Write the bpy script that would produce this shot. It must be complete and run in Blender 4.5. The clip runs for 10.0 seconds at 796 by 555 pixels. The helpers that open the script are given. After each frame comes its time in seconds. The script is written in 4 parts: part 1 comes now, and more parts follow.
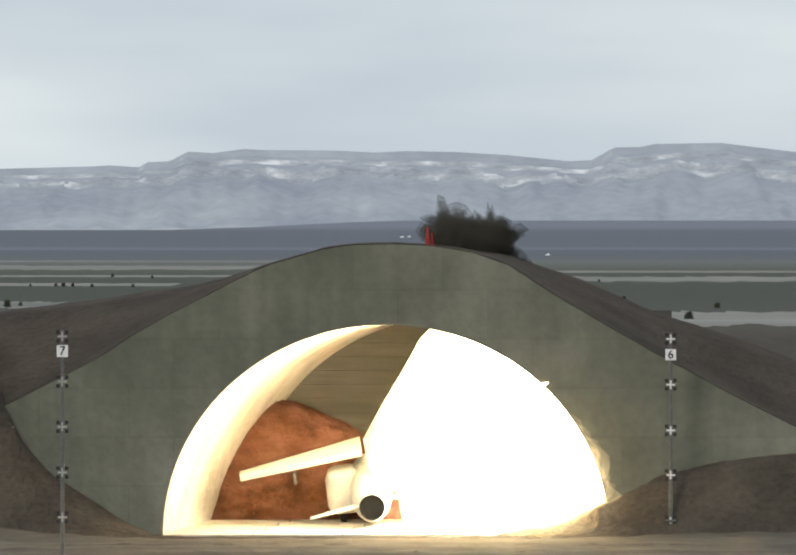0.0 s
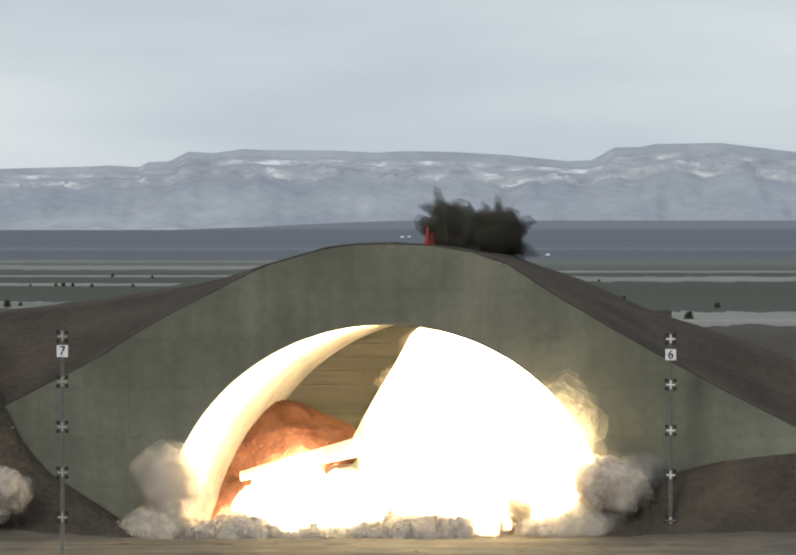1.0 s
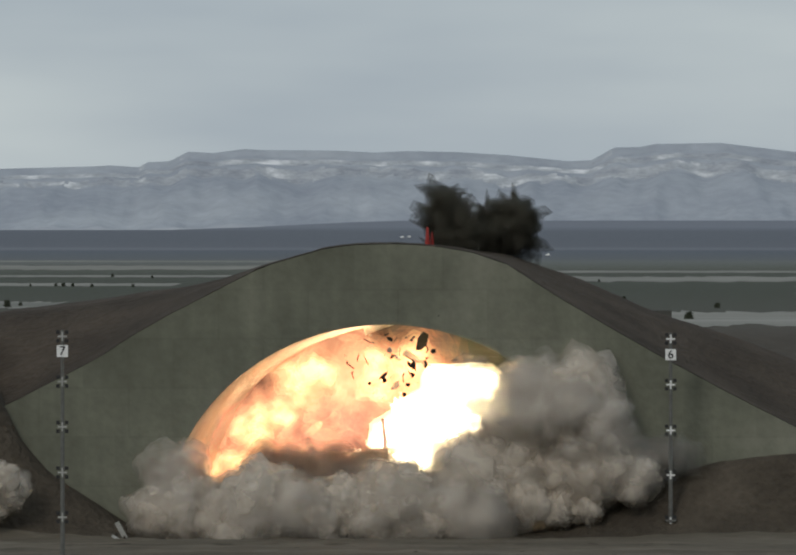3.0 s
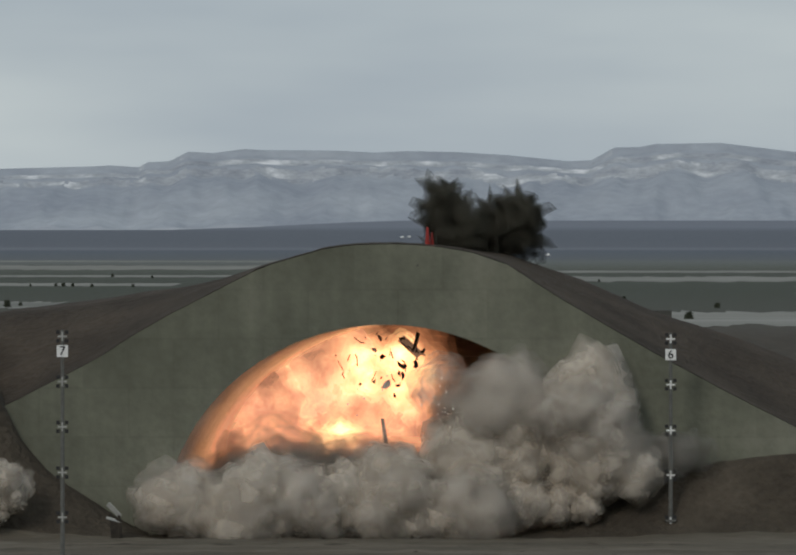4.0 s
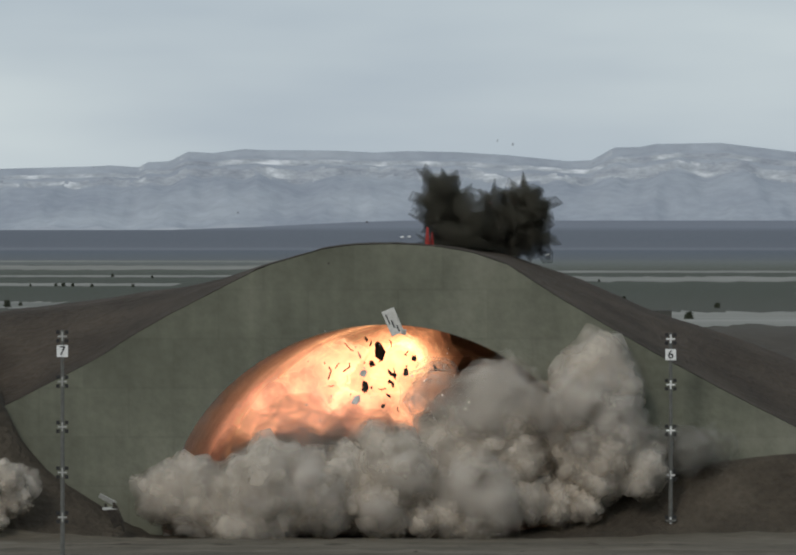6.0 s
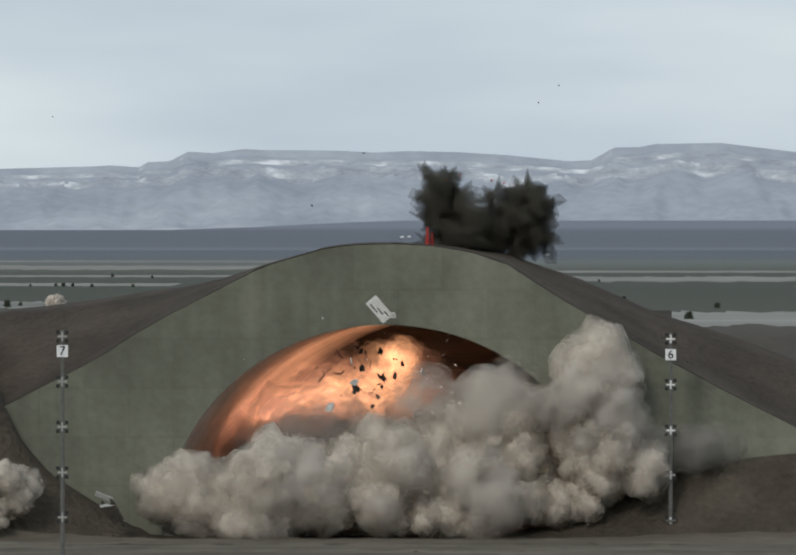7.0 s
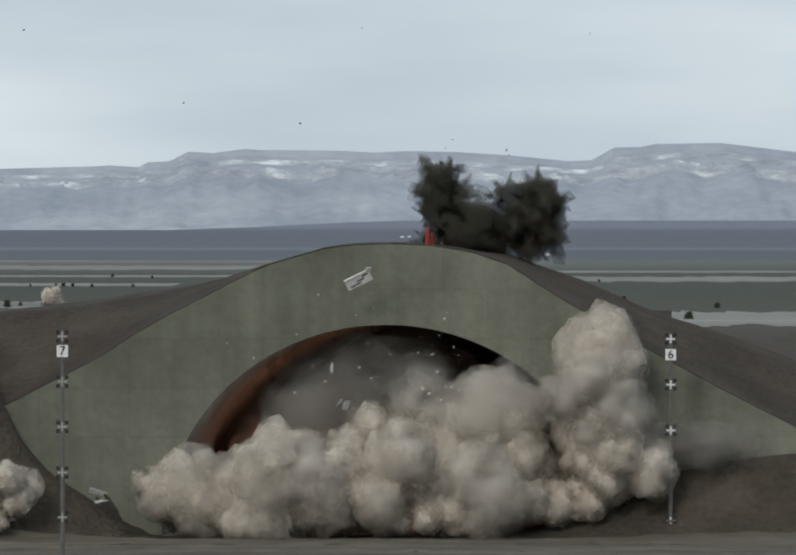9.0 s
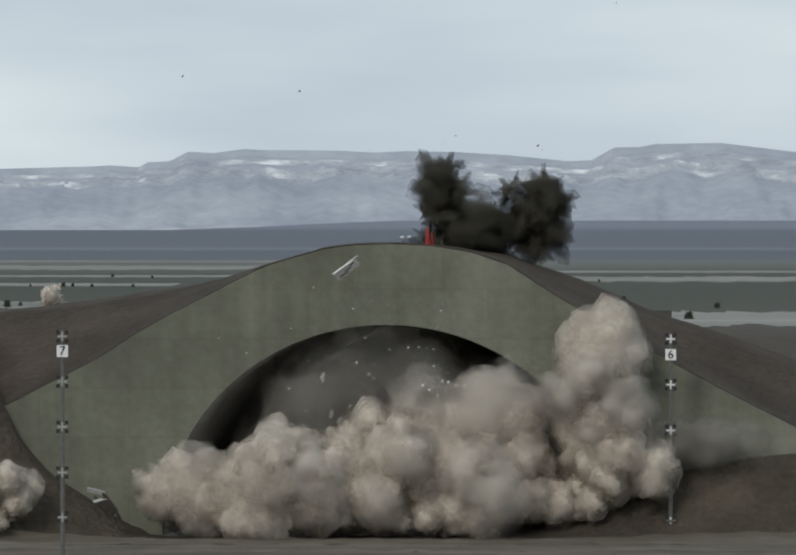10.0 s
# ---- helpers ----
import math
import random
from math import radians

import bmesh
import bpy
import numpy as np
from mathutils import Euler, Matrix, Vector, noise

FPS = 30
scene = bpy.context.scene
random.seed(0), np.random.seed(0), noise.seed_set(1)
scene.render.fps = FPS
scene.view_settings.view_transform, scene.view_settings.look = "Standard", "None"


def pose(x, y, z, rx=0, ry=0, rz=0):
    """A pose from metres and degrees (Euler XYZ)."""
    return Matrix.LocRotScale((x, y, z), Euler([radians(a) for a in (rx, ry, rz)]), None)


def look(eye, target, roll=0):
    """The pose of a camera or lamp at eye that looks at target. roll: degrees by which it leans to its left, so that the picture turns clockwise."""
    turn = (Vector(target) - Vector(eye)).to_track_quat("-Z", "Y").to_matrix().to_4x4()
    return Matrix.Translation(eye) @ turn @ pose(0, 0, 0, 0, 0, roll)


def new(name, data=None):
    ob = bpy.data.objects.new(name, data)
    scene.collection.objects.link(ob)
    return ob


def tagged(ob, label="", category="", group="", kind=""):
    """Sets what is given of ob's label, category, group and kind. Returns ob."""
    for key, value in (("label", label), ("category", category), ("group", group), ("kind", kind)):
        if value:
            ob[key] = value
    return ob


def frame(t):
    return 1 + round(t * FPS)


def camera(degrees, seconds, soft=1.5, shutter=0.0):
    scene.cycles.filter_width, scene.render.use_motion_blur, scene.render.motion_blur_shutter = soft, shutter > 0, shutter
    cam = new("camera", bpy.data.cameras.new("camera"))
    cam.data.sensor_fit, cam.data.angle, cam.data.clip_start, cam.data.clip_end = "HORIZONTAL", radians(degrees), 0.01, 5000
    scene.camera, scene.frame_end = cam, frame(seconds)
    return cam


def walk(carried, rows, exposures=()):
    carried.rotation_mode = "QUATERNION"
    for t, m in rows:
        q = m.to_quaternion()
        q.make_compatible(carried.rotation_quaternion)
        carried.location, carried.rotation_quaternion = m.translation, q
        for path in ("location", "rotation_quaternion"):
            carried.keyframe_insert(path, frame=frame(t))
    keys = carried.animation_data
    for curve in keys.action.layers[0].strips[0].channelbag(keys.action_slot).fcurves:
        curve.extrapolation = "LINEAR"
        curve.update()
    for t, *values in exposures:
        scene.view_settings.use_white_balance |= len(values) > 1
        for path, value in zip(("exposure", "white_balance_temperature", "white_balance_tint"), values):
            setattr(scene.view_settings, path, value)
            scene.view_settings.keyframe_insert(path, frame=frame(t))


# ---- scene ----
BACK, FRONT = 216.0, 84.0         # the camera stands 216 m behind the plan's origin, 300 m from the shelter's front wall
FOCAL = 42.1 * (BACK + FRONT)
H, TILT = 605 / 42.1, math.atan(97 / FOCAL)
cam = camera(2 * math.degrees(math.atan(784 / FOCAL)), 10.0, soft=2.2)
STAND = pose(0, -BACK, H, 90 - math.degrees(TILT), 0, 0)
walk(cam, [(0, STAND), (10, STAND)],
     exposures=[(0, 0.03, 6680, 11), (1.0, -0.03, 6680, 11), (2.0, -0.27, 6620, 10), (2.7, -0.5, 6600, 9), (5.0, -0.52, 6600, 9), (5.7, -0.38, 6550, 9), (7.0, -0.06, 6500, 10), (10, -0.05, 6500, 10)])


def spot(x, y, d):
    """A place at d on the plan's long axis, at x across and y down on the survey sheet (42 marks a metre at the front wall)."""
    a, b = (x - 784) / FOCAL, (y - 547) / FOCAL
    fy, fz = math.cos(TILT) - b * math.sin(TILT), -math.sin(TILT) - b * math.cos(TILT)
    return Vector((a * (d + BACK) / fy, d, H + fz * (d + BACK) / fy))


def across(x, d):
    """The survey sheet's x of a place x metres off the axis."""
    return 784 + x * FOCAL / (d + BACK)


def far_rise(y, x):
    """The plain climbs gently towards the mountains, higher on the right."""
    t = min(1.0, max(0.0, (x + 170) / 190))
    return (13.2 + 6.5 * t * t * (3 - 2 * t)) * min(1.0, max(0.0, (y - 3000) / 1200))


def on_plain(u, v):
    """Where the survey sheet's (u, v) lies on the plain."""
    d = 90.0
    while d < 4300 and spot(u, v, d).z > far_rise(d, spot(u, v, d).x):
        d += 4
    p = spot(u, v, d)
    return Vector((p.x, d, far_rise(d, p.x)))


def smooth(a, b, x):
    t = min(1.0, max(0.0, (x - a) / (b - a)))
    return t * t * (3 - 2 * t)


def bent(points, x):
    """Height on a line of (x, height) points."""
    for (x0, h0), (x1, h1) in zip(points, points[1:]):
        if x <= x1:
            return h0 + (h1 - h0) * max(0.0, (x - x0) / (x1 - x0))
    return points[-1][1]


scene.cycles.transparent_max_bounces = 96   # rays go through many thin skins of dust

# ---- world and sun ----
world = bpy.data.worlds.new("world")
scene.world = world
world.use_nodes = True
wn, wl = world.node_tree.nodes, world.node_tree.links
sky = wn.new("ShaderNodeTexSky")
sky.sky_type, sky.sun_disc, sky.sun_elevation, sky.sun_rotation = "NISHITA", False, radians(38), radians(150)
co = wn.new("ShaderNodeTexCoord")
mp = wn.new("ShaderNodeMapping")
mp.inputs["Rotation"].default_value = (0, radians(-13), 0)
mp.inputs["Scale"].default_value = (7.0, 7.0, 34.0)
nz = wn.new("ShaderNodeTexNoise")
nz.inputs["Scale"].default_value, nz.inputs["Detail"].default_value, nz.inputs["Roughness"].default_value = 1.0, 4.0, 0.45
rp = wn.new("ShaderNodeValToRGB")
rp.color_ramp.elements[0].position, rp.color_ramp.elements[0].color = 0.32, (4.1, 4.9, 5.85, 1)
rp.color_ramp.elements[1].position, rp.color_ramp.elements[1].color = 0.64, (6.35, 7.15, 7.6, 1)
mx = wn.new("ShaderNodeMix")
mx.data_type = "RGBA"
mx.inputs[0].default_value = 0.9
wl.new(co.outputs["Generated"], mp.inputs["Vector"])
wl.new(mp.outputs["Vector"], nz.inputs["Vector"])
wl.new(nz.outputs["Fac"], rp.inputs["Fac"])
wl.new(sky.outputs["Color"], mx.inputs[6])
wl.new(rp.outputs["Color"], mx.inputs[7])
wl.new(mx.outputs[2], wn["Background"].inputs["Color"])
wn["Background"].inputs["Strength"].default_value = 0.112
sun = new("sun", bpy.data.lights.new("sun", "SUN"))
sun.data.energy, sun.data.angle, sun.data.color = 1.3, radians(15), (1, 0.95, 0.88)
sun.matrix_world = look((-40, -30, 60), (0, 60, 0))


# ---- materials ----
def material(name, colours, scale=1.0, rough=0.9, bump=0.3, fine=8.0, metal=0.0, stretch=(1, 1, 1), spots=None, grain=0.35):
    """A grained surface: colours over broad noise, fine grain on top, relief by both."""
    m = bpy.data.materials.new(name)
    m.use_nodes = True
    n, l = m.node_tree.nodes, m.node_tree.links
    p = n["Principled BSDF"]
    p.inputs["Roughness"].default_value, p.inputs["Metallic"].default_value = rough, metal
    p.inputs["Specular IOR Level"].default_value = 0.2
    c = n.new("ShaderNodeTexCoord")
    g = n.new("ShaderNodeMapping")
    g.inputs["Scale"].default_value = stretch
    l.new(c.outputs["Object"], g.inputs["Vector"])
    a = n.new("ShaderNodeTexNoise")
    a.inputs["Scale"].default_value, a.inputs["Detail"].default_value = scale, 6
    b = n.new("ShaderNodeTexNoise")
    b.inputs["Scale"].default_value, b.inputs["Detail"].default_value = scale * fine, 4
    for t in (a, b):
        l.new(g.outputs["Vector"], t.inputs["Vector"])
    r = n.new("ShaderNodeValToRGB")
    for k in range(len(colours) - 2):
        r.color_ramp.elements.new(0.5)
    for k, col in enumerate(colours):
        e = r.color_ramp.elements[k]
        e.position, e.color = 0.3 + 0.4 * k / max(1, len(colours) - 1), (*col, 1)
    l.new(a.outputs["Fac"], r.inputs["Fac"])
    v = n.new("ShaderNodeMix")
    v.data_type, v.blend_type = "RGBA", "OVERLAY"
    v.inputs[0].default_value = grain
    l.new(r.outputs["Color"], v.inputs[6])
    l.new(b.outputs["Fac"], v.inputs[7])
    out = v.outputs[2]
    if spots:
        s = n.new("ShaderNodeTexNoise")
        s.inputs["Scale"].default_value = spots[1]
        l.new(g.outputs["Vector"], s.inputs["Vector"])
        q = n.new("ShaderNodeValToRGB")
        q.color_ramp.elements[0].position, q.color_ramp.elements[1].position = spots[2], spots[2] + 0.06
        l.new(s.outputs["Fac"], q.inputs["Fac"])
        w = n.new("ShaderNodeMix")
        w.data_type = "RGBA"
        w.inputs[7].default_value = (*spots[0], 1)
        l.new(q.outputs["Color"], w.inputs[0])
        l.new(out, w.inputs[6])
        out = w.outputs[2]
    l.new(out, p.inputs["Base Color"])
    if bump:
        u = n.new("ShaderNodeBump")
        u.inputs["Strength"].default_value, u.inputs["Distance"].default_value = bump, 0.3 / scale
        l.new(b.outputs["Fac"], u.inputs["Height"])
        l.new(u.outputs["Normal"], p.inputs["Normal"])
    return m


def smoke_material(name, dark, light, veil=0.0):
    """Dust: matt, letting some light through; veil: how much of the outer wisps is gaps."""
    m = bpy.data.materials.new(name)
    m.use_nodes = True
    n, l = m.node_tree.nodes, m.node_tree.links
    n.remove(n["Principled BSDF"])
    c, a = n.new("ShaderNodeTexCoord"), n.new("ShaderNodeTexNoise")
    a.inputs["Scale"].default_value, a.inputs["Detail"].default_value = 1.2, 3
    l.new(c.outputs["Object"], a.inputs["Vector"])
    r = n.new("ShaderNodeValToRGB")
    r.color_ramp.elements[0].position, r.color_ramp.elements[0].color = 0.3, (*dark, 1)
    r.color_ramp.elements[1].position, r.color_ramp.elements[1].color = 0.65, (*light, 1)
    l.new(a.outputs["Fac"], r.inputs["Fac"])
    d, t, x = n.new("ShaderNodeBsdfDiffuse"), n.new("ShaderNodeBsdfTranslucent"), n.new("ShaderNodeMixShader")
    x.inputs[0].default_value = 0.42
    # light sinks into dust: the shading follows the puff's round form more than its folds
    vt, nm = n.new("ShaderNodeVectorTransform"), n.new("ShaderNodeVectorMath")
    vt.vector_type, vt.convert_from, vt.convert_to = "NORMAL", "OBJECT", "WORLD"
    l.new(c.outputs["Object"], vt.inputs[0])
    nm.operation = "NORMALIZE"
    l.new(vt.outputs[0], nm.inputs[0])
    geo, bl = n.new("ShaderNodeNewGeometry"), n.new("ShaderNodeMix")
    bl.data_type = "VECTOR"
    bl.inputs[0].default_value = 0.2
    l.new(nm.outputs[0], bl.inputs[4])
    l.new(geo.outputs["Normal"], bl.inputs[5])
    for s in (d, t):
        l.new(r.outputs["Color"], s.inputs["Color"])
        l.new(bl.outputs[1], s.inputs["Normal"])
    l.new(d.outputs[0], x.inputs[1])
    l.new(t.outputs[0], x.inputs[2])
    out = x
    if veil:
        b = n.new("ShaderNodeTexNoise")
        b.inputs["Scale"].default_value, b.inputs["Detail"].default_value = 1.4, 2
        l.new(c.outputs["Object"], b.inputs["Vector"])
        q = n.new("ShaderNodeMapRange")
        q.inputs[1].default_value, q.inputs[2].default_value = 0.35, 0.7
        q.inputs[3].default_value, q.inputs[4].default_value = veil + 0.75 * (1 - veil), max(0.0, veil - 0.75 * (1 - veil))
        l.new(b.outputs["Fac"], q.inputs[0])
        z, y = n.new("ShaderNodeBsdfTransparent"), n.new("ShaderNodeMixShader")
        l.new(q.outputs[0], y.inputs[0])
        l.new(x.outputs[0], y.inputs[1])
        l.new(z.outputs[0], y.inputs[2])
        out = y
    l.new(out.outputs[0], n["Material Output"].inputs["Surface"])
    return m


def fire_material(name, hot, cool, power, veil=0.0):
    """Burning gas, also used for fire-lit dust: it glows in hot and cooler patches; with a veil, a thin clear skin of
    it that adds its glow.
    """
    m = bpy.data.materials.new(name)
    m.use_nodes = True
    n, l = m.node_tree.nodes, m.node_tree.links
    n.remove(n["Principled BSDF"])
    c, a = n.new("ShaderNodeTexCoord"), n.new("ShaderNodeTexNoise")
    a.inputs["Scale"].default_value, a.inputs["Detail"].default_value = 0.9, 3
    l.new(c.outputs["Object"], a.inputs["Vector"])
    r = n.new("ShaderNodeValToRGB")
    r.color_ramp.elements[0].position, r.color_ramp.elements[0].color = 0.34, (*cool, 1)
    r.color_ramp.elements[1].position, r.color_ramp.elements[1].color = 0.62, (*hot, 1)
    l.new(a.outputs["Fac"], r.inputs["Fac"])
    e = n.new("ShaderNodeEmission")
    info, vary = n.new("ShaderNodeObjectInfo"), n.new("ShaderNodeMapRange")
    vary.inputs[3].default_value, vary.inputs[4].default_value = power * 0.6, power * 1.4
    l.new(info.outputs["Random"], vary.inputs[0])
    l.new(vary.outputs[0], e.inputs["Strength"])
    l.new(r.outputs["Color"], e.inputs["Color"])
    out = e
    if veil:
        q, w = n.new("ShaderNodeMapRange"), n.new("ShaderNodeMath")
        q.inputs[1].default_value, q.inputs[2].default_value = 0.35, 0.65
        q.inputs[3].default_value, q.inputs[4].default_value = 0.15 * (1 - veil), 1.85 * (1 - veil)
        l.new(a.outputs["Fac"], q.inputs[0])
        w.operation = "MULTIPLY"
        l.new(vary.outputs[0], w.inputs[0])
        l.new(q.outputs[0], w.inputs[1])
        l.new(w.outputs[0], e.inputs["Strength"])
        z, y = n.new("ShaderNodeBsdfTransparent"), n.new("ShaderNodeAddShader")
        l.new(e.outputs[0], y.inputs[0])
        l.new(z.outputs[0], y.inputs[1])
        out = y
    l.new(out.outputs[0], n["Material Output"].inputs["Surface"])
    return m


def plain_material():
    """The valley floor: field strips across the valley, far haze in its colour, scrub and bare earth near by."""
    m = material("valley_soil_and_haze", [(0.048, 0.039, 0.029), (0.066, 0.054, 0.040), (0.092, 0.076, 0.057)], 0.35, 0.95, 0.5, 9)
    n, l = m.node_tree.nodes, m.node_tree.links
    p = n["Principled BSDF"]
    near = p.inputs["Base Color"].links[0].from_socket
    c, s = n.new("ShaderNodeTexCoord"), n.new("ShaderNodeSeparateXYZ")
    l.new(c.outputs["Object"], s.inputs[0])
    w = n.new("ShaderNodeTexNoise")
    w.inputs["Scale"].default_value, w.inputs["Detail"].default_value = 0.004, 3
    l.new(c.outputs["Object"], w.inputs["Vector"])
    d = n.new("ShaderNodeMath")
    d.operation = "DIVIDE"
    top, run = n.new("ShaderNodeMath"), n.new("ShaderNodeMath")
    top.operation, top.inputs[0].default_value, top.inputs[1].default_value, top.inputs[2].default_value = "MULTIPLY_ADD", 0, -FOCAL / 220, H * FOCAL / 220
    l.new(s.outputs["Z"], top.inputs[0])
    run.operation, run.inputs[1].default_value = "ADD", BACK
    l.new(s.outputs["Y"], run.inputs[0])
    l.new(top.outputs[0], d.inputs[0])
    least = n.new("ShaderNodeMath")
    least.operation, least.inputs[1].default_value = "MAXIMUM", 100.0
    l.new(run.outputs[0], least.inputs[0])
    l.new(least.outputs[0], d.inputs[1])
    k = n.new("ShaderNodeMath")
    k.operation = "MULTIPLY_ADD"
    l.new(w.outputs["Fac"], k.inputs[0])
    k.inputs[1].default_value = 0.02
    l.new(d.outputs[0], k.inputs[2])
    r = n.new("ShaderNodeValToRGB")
    # field tones; the blue-grey first stops carry distance haze in the ground colour
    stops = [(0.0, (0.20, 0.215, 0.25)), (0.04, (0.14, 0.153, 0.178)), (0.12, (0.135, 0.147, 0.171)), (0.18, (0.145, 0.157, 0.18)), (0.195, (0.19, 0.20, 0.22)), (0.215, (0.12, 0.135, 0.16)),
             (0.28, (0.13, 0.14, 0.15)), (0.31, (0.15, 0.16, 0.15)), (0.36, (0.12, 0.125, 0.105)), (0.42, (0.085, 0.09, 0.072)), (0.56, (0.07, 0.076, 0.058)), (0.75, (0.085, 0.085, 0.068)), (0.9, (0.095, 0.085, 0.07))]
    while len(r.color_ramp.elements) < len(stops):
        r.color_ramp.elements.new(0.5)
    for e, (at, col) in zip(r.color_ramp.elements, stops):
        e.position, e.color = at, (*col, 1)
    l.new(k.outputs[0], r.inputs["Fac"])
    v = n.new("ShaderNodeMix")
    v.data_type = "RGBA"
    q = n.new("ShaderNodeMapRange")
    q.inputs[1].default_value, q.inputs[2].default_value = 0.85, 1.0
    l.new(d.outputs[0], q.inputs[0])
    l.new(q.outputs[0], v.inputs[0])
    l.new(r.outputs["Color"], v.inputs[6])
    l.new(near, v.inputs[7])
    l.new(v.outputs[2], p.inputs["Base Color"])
    return m


def face_material():
    """Sprayed concrete in faint lifts and bays, streaked by rain."""
    m = material("sprayed_concrete", [(0.112, 0.114, 0.086), (0.148, 0.151, 0.114), (0.20, 0.198, 0.154)], 0.16, 0.9, 0.08, 14, grain=0.2)
    n, l = m.node_tree.nodes, m.node_tree.links
    p = n["Principled BSDF"]
    was = p.inputs["Base Color"].links[0].from_socket
    c, g, k = n.new("ShaderNodeTexCoord"), n.new("ShaderNodeMapping"), n.new("ShaderNodeTexBrick")
    g.inputs["Rotation"].default_value = (radians(90), 0, 0)
    l.new(c.outputs["Object"], g.inputs["Vector"])
    l.new(g.outputs["Vector"], k.inputs["Vector"])
    k.inputs["Scale"].default_value, k.inputs["Brick Width"].default_value, k.inputs["Row Height"].default_value = 1.0, 4.2, 2.3
    k.inputs["Mortar Size"].default_value, k.inputs["Mortar Smooth"].default_value = 0.08, 1.0
    k.inputs["Color1"].default_value, k.inputs["Color2"].default_value, k.inputs["Mortar"].default_value = (0.40, 0.40, 0.40, 1), (0.62, 0.62, 0.62, 1), (0.36, 0.36, 0.36, 1)
    s, q = n.new("ShaderNodeTexNoise"), n.new("ShaderNodeMapping")
    q.inputs["Scale"].default_value = (1.1, 1, 0.12)
    s.inputs["Scale"].default_value, s.inputs["Detail"].default_value = 0.9, 4
    l.new(c.outputs["Object"], q.inputs["Vector"])
    l.new(q.outputs["Vector"], s.inputs["Vector"])
    for tex, amount in ((k.outputs["Color"], 0.22), (s.outputs["Fac"], 0.22)):
        v = n.new("ShaderNodeMix")
        v.data_type, v.blend_type = "RGBA", "OVERLAY"
        v.inputs[0].default_value = amount
        l.new(was, v.inputs[6])
        l.new(tex, v.inputs[7])
        was = v.outputs[2]
    l.new(was, p.inputs["Base Color"])
    return m


M_PLAIN = plain_material()
M_FACE = face_material()
M_VAULT = material("pale_concrete", [(0.52, 0.50, 0.45), (0.62, 0.60, 0.55), (0.70, 0.68, 0.63)], 0.5, 0.85, 0.2)
# rear wall: darker than the vault, its shade from the fire set by colour
M_REAR = material("shaded_rear_concrete", [(0.05, 0.05, 0.044), (0.085, 0.084, 0.074), (0.13, 0.128, 0.112)], 0.5, 0.9, 0.1, 5, stretch=(0.12, 1, 1.3), grain=0.2)
M_SOIL = material("mound_soil", [(0.045, 0.035, 0.026), (0.06, 0.047, 0.035), (0.08, 0.063, 0.047)], 0.3, 0.95, 0.5, 9)
M_RED_SOIL = material("red_rubble", [(0.12, 0.045, 0.025), (0.2, 0.085, 0.05), (0.25, 0.12, 0.08)], 0.9, 0.95, 0.8, 7)
M_ROAD = material("packed_dirt", [(0.09, 0.077, 0.058), (0.13, 0.112, 0.086), (0.19, 0.165, 0.13)], 0.3, 0.95, 0.4, 12, stretch=(0.25, 1.2, 1))
# the mountains' three base colours have blue-grey distance haze mixed in
M_ROCK = material("hazed_mesa_rock", [(0.30, 0.325, 0.37), (0.345, 0.37, 0.41), (0.41, 0.435, 0.47)], 0.012, 0.95, 0.1, 8, stretch=(1, 1, 0.8), grain=0.15)
M_CLIFF = material("hazed_cliff_rock", [(0.27, 0.29, 0.325), (0.33, 0.35, 0.385), (0.42, 0.44, 0.465), (0.75, 0.76, 0.775)], 0.05, 0.95, 0.2, 6, stretch=(0.8, 1, 2), grain=0.3)
M_TALUS = material("hazed_pale_talus", [(0.35, 0.37, 0.41), (0.43, 0.445, 0.475), (0.58, 0.585, 0.60)], 0.02, 0.95, 0.1, 6, stretch=(0.4, 1, 1), grain=0.12)
M_FIELD = material("pale_stubble", [(0.17, 0.17, 0.15), (0.225, 0.22, 0.195), (0.29, 0.28, 0.25)], 0.02, 0.95, 0.2, 6, stretch=(0.4, 1, 1))
M_STEEL = material("dull_steel", [(0.10, 0.10, 0.09), (0.14, 0.14, 0.13)], 3, 0.6, 0.1)
M_WHITE = material("white_paint", [(0.7, 0.7, 0.68), (0.8, 0.8, 0.78)], 4, 0.6, 0.05)
M_BLACK = material("black_paint", [(0.02, 0.02, 0.02), (0.03, 0.03, 0.03)], 4, 0.6, 0.05)
M_RED = material("red_paint", [(0.26, 0.025, 0.02), (0.36, 0.04, 0.032)], 4, 0.6, 0.05)
M_TARGET = material("grey_target", [(0.30, 0.30, 0.28), (0.40, 0.40, 0.37)], 4, 0.6, 0.05)
M_CHAR = material("charred_metal", [(0.025, 0.022, 0.018), (0.06, 0.05, 0.04)], 3, 0.7, 0.3)
M_SCRAP = material("bare_scrap", [(0.55, 0.54, 0.5), (0.75, 0.74, 0.7)], 4, 0.5, 0.2)
M_PLANE = material("pale_grey_skin", [(0.6, 0.6, 0.57), (0.75, 0.74, 0.7)], 1.5, 0.5, 0.05)
M_DUST = smoke_material("dust", (0.79, 0.71, 0.60), (0.91, 0.83, 0.72), 0.40)
M_DUST_VEIL = smoke_material("dust_wisps", (0.81, 0.73, 0.62), (0.91, 0.83, 0.72), 0.72)
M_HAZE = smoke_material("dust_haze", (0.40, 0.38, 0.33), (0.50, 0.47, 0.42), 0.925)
M_THIN = smoke_material("thin_dust", (0.80, 0.73, 0.635), (0.90, 0.83, 0.735), 0.87)
M_BROWN = smoke_material("brown_dust", (0.34, 0.26, 0.20), (0.50, 0.40, 0.32), 0.68)
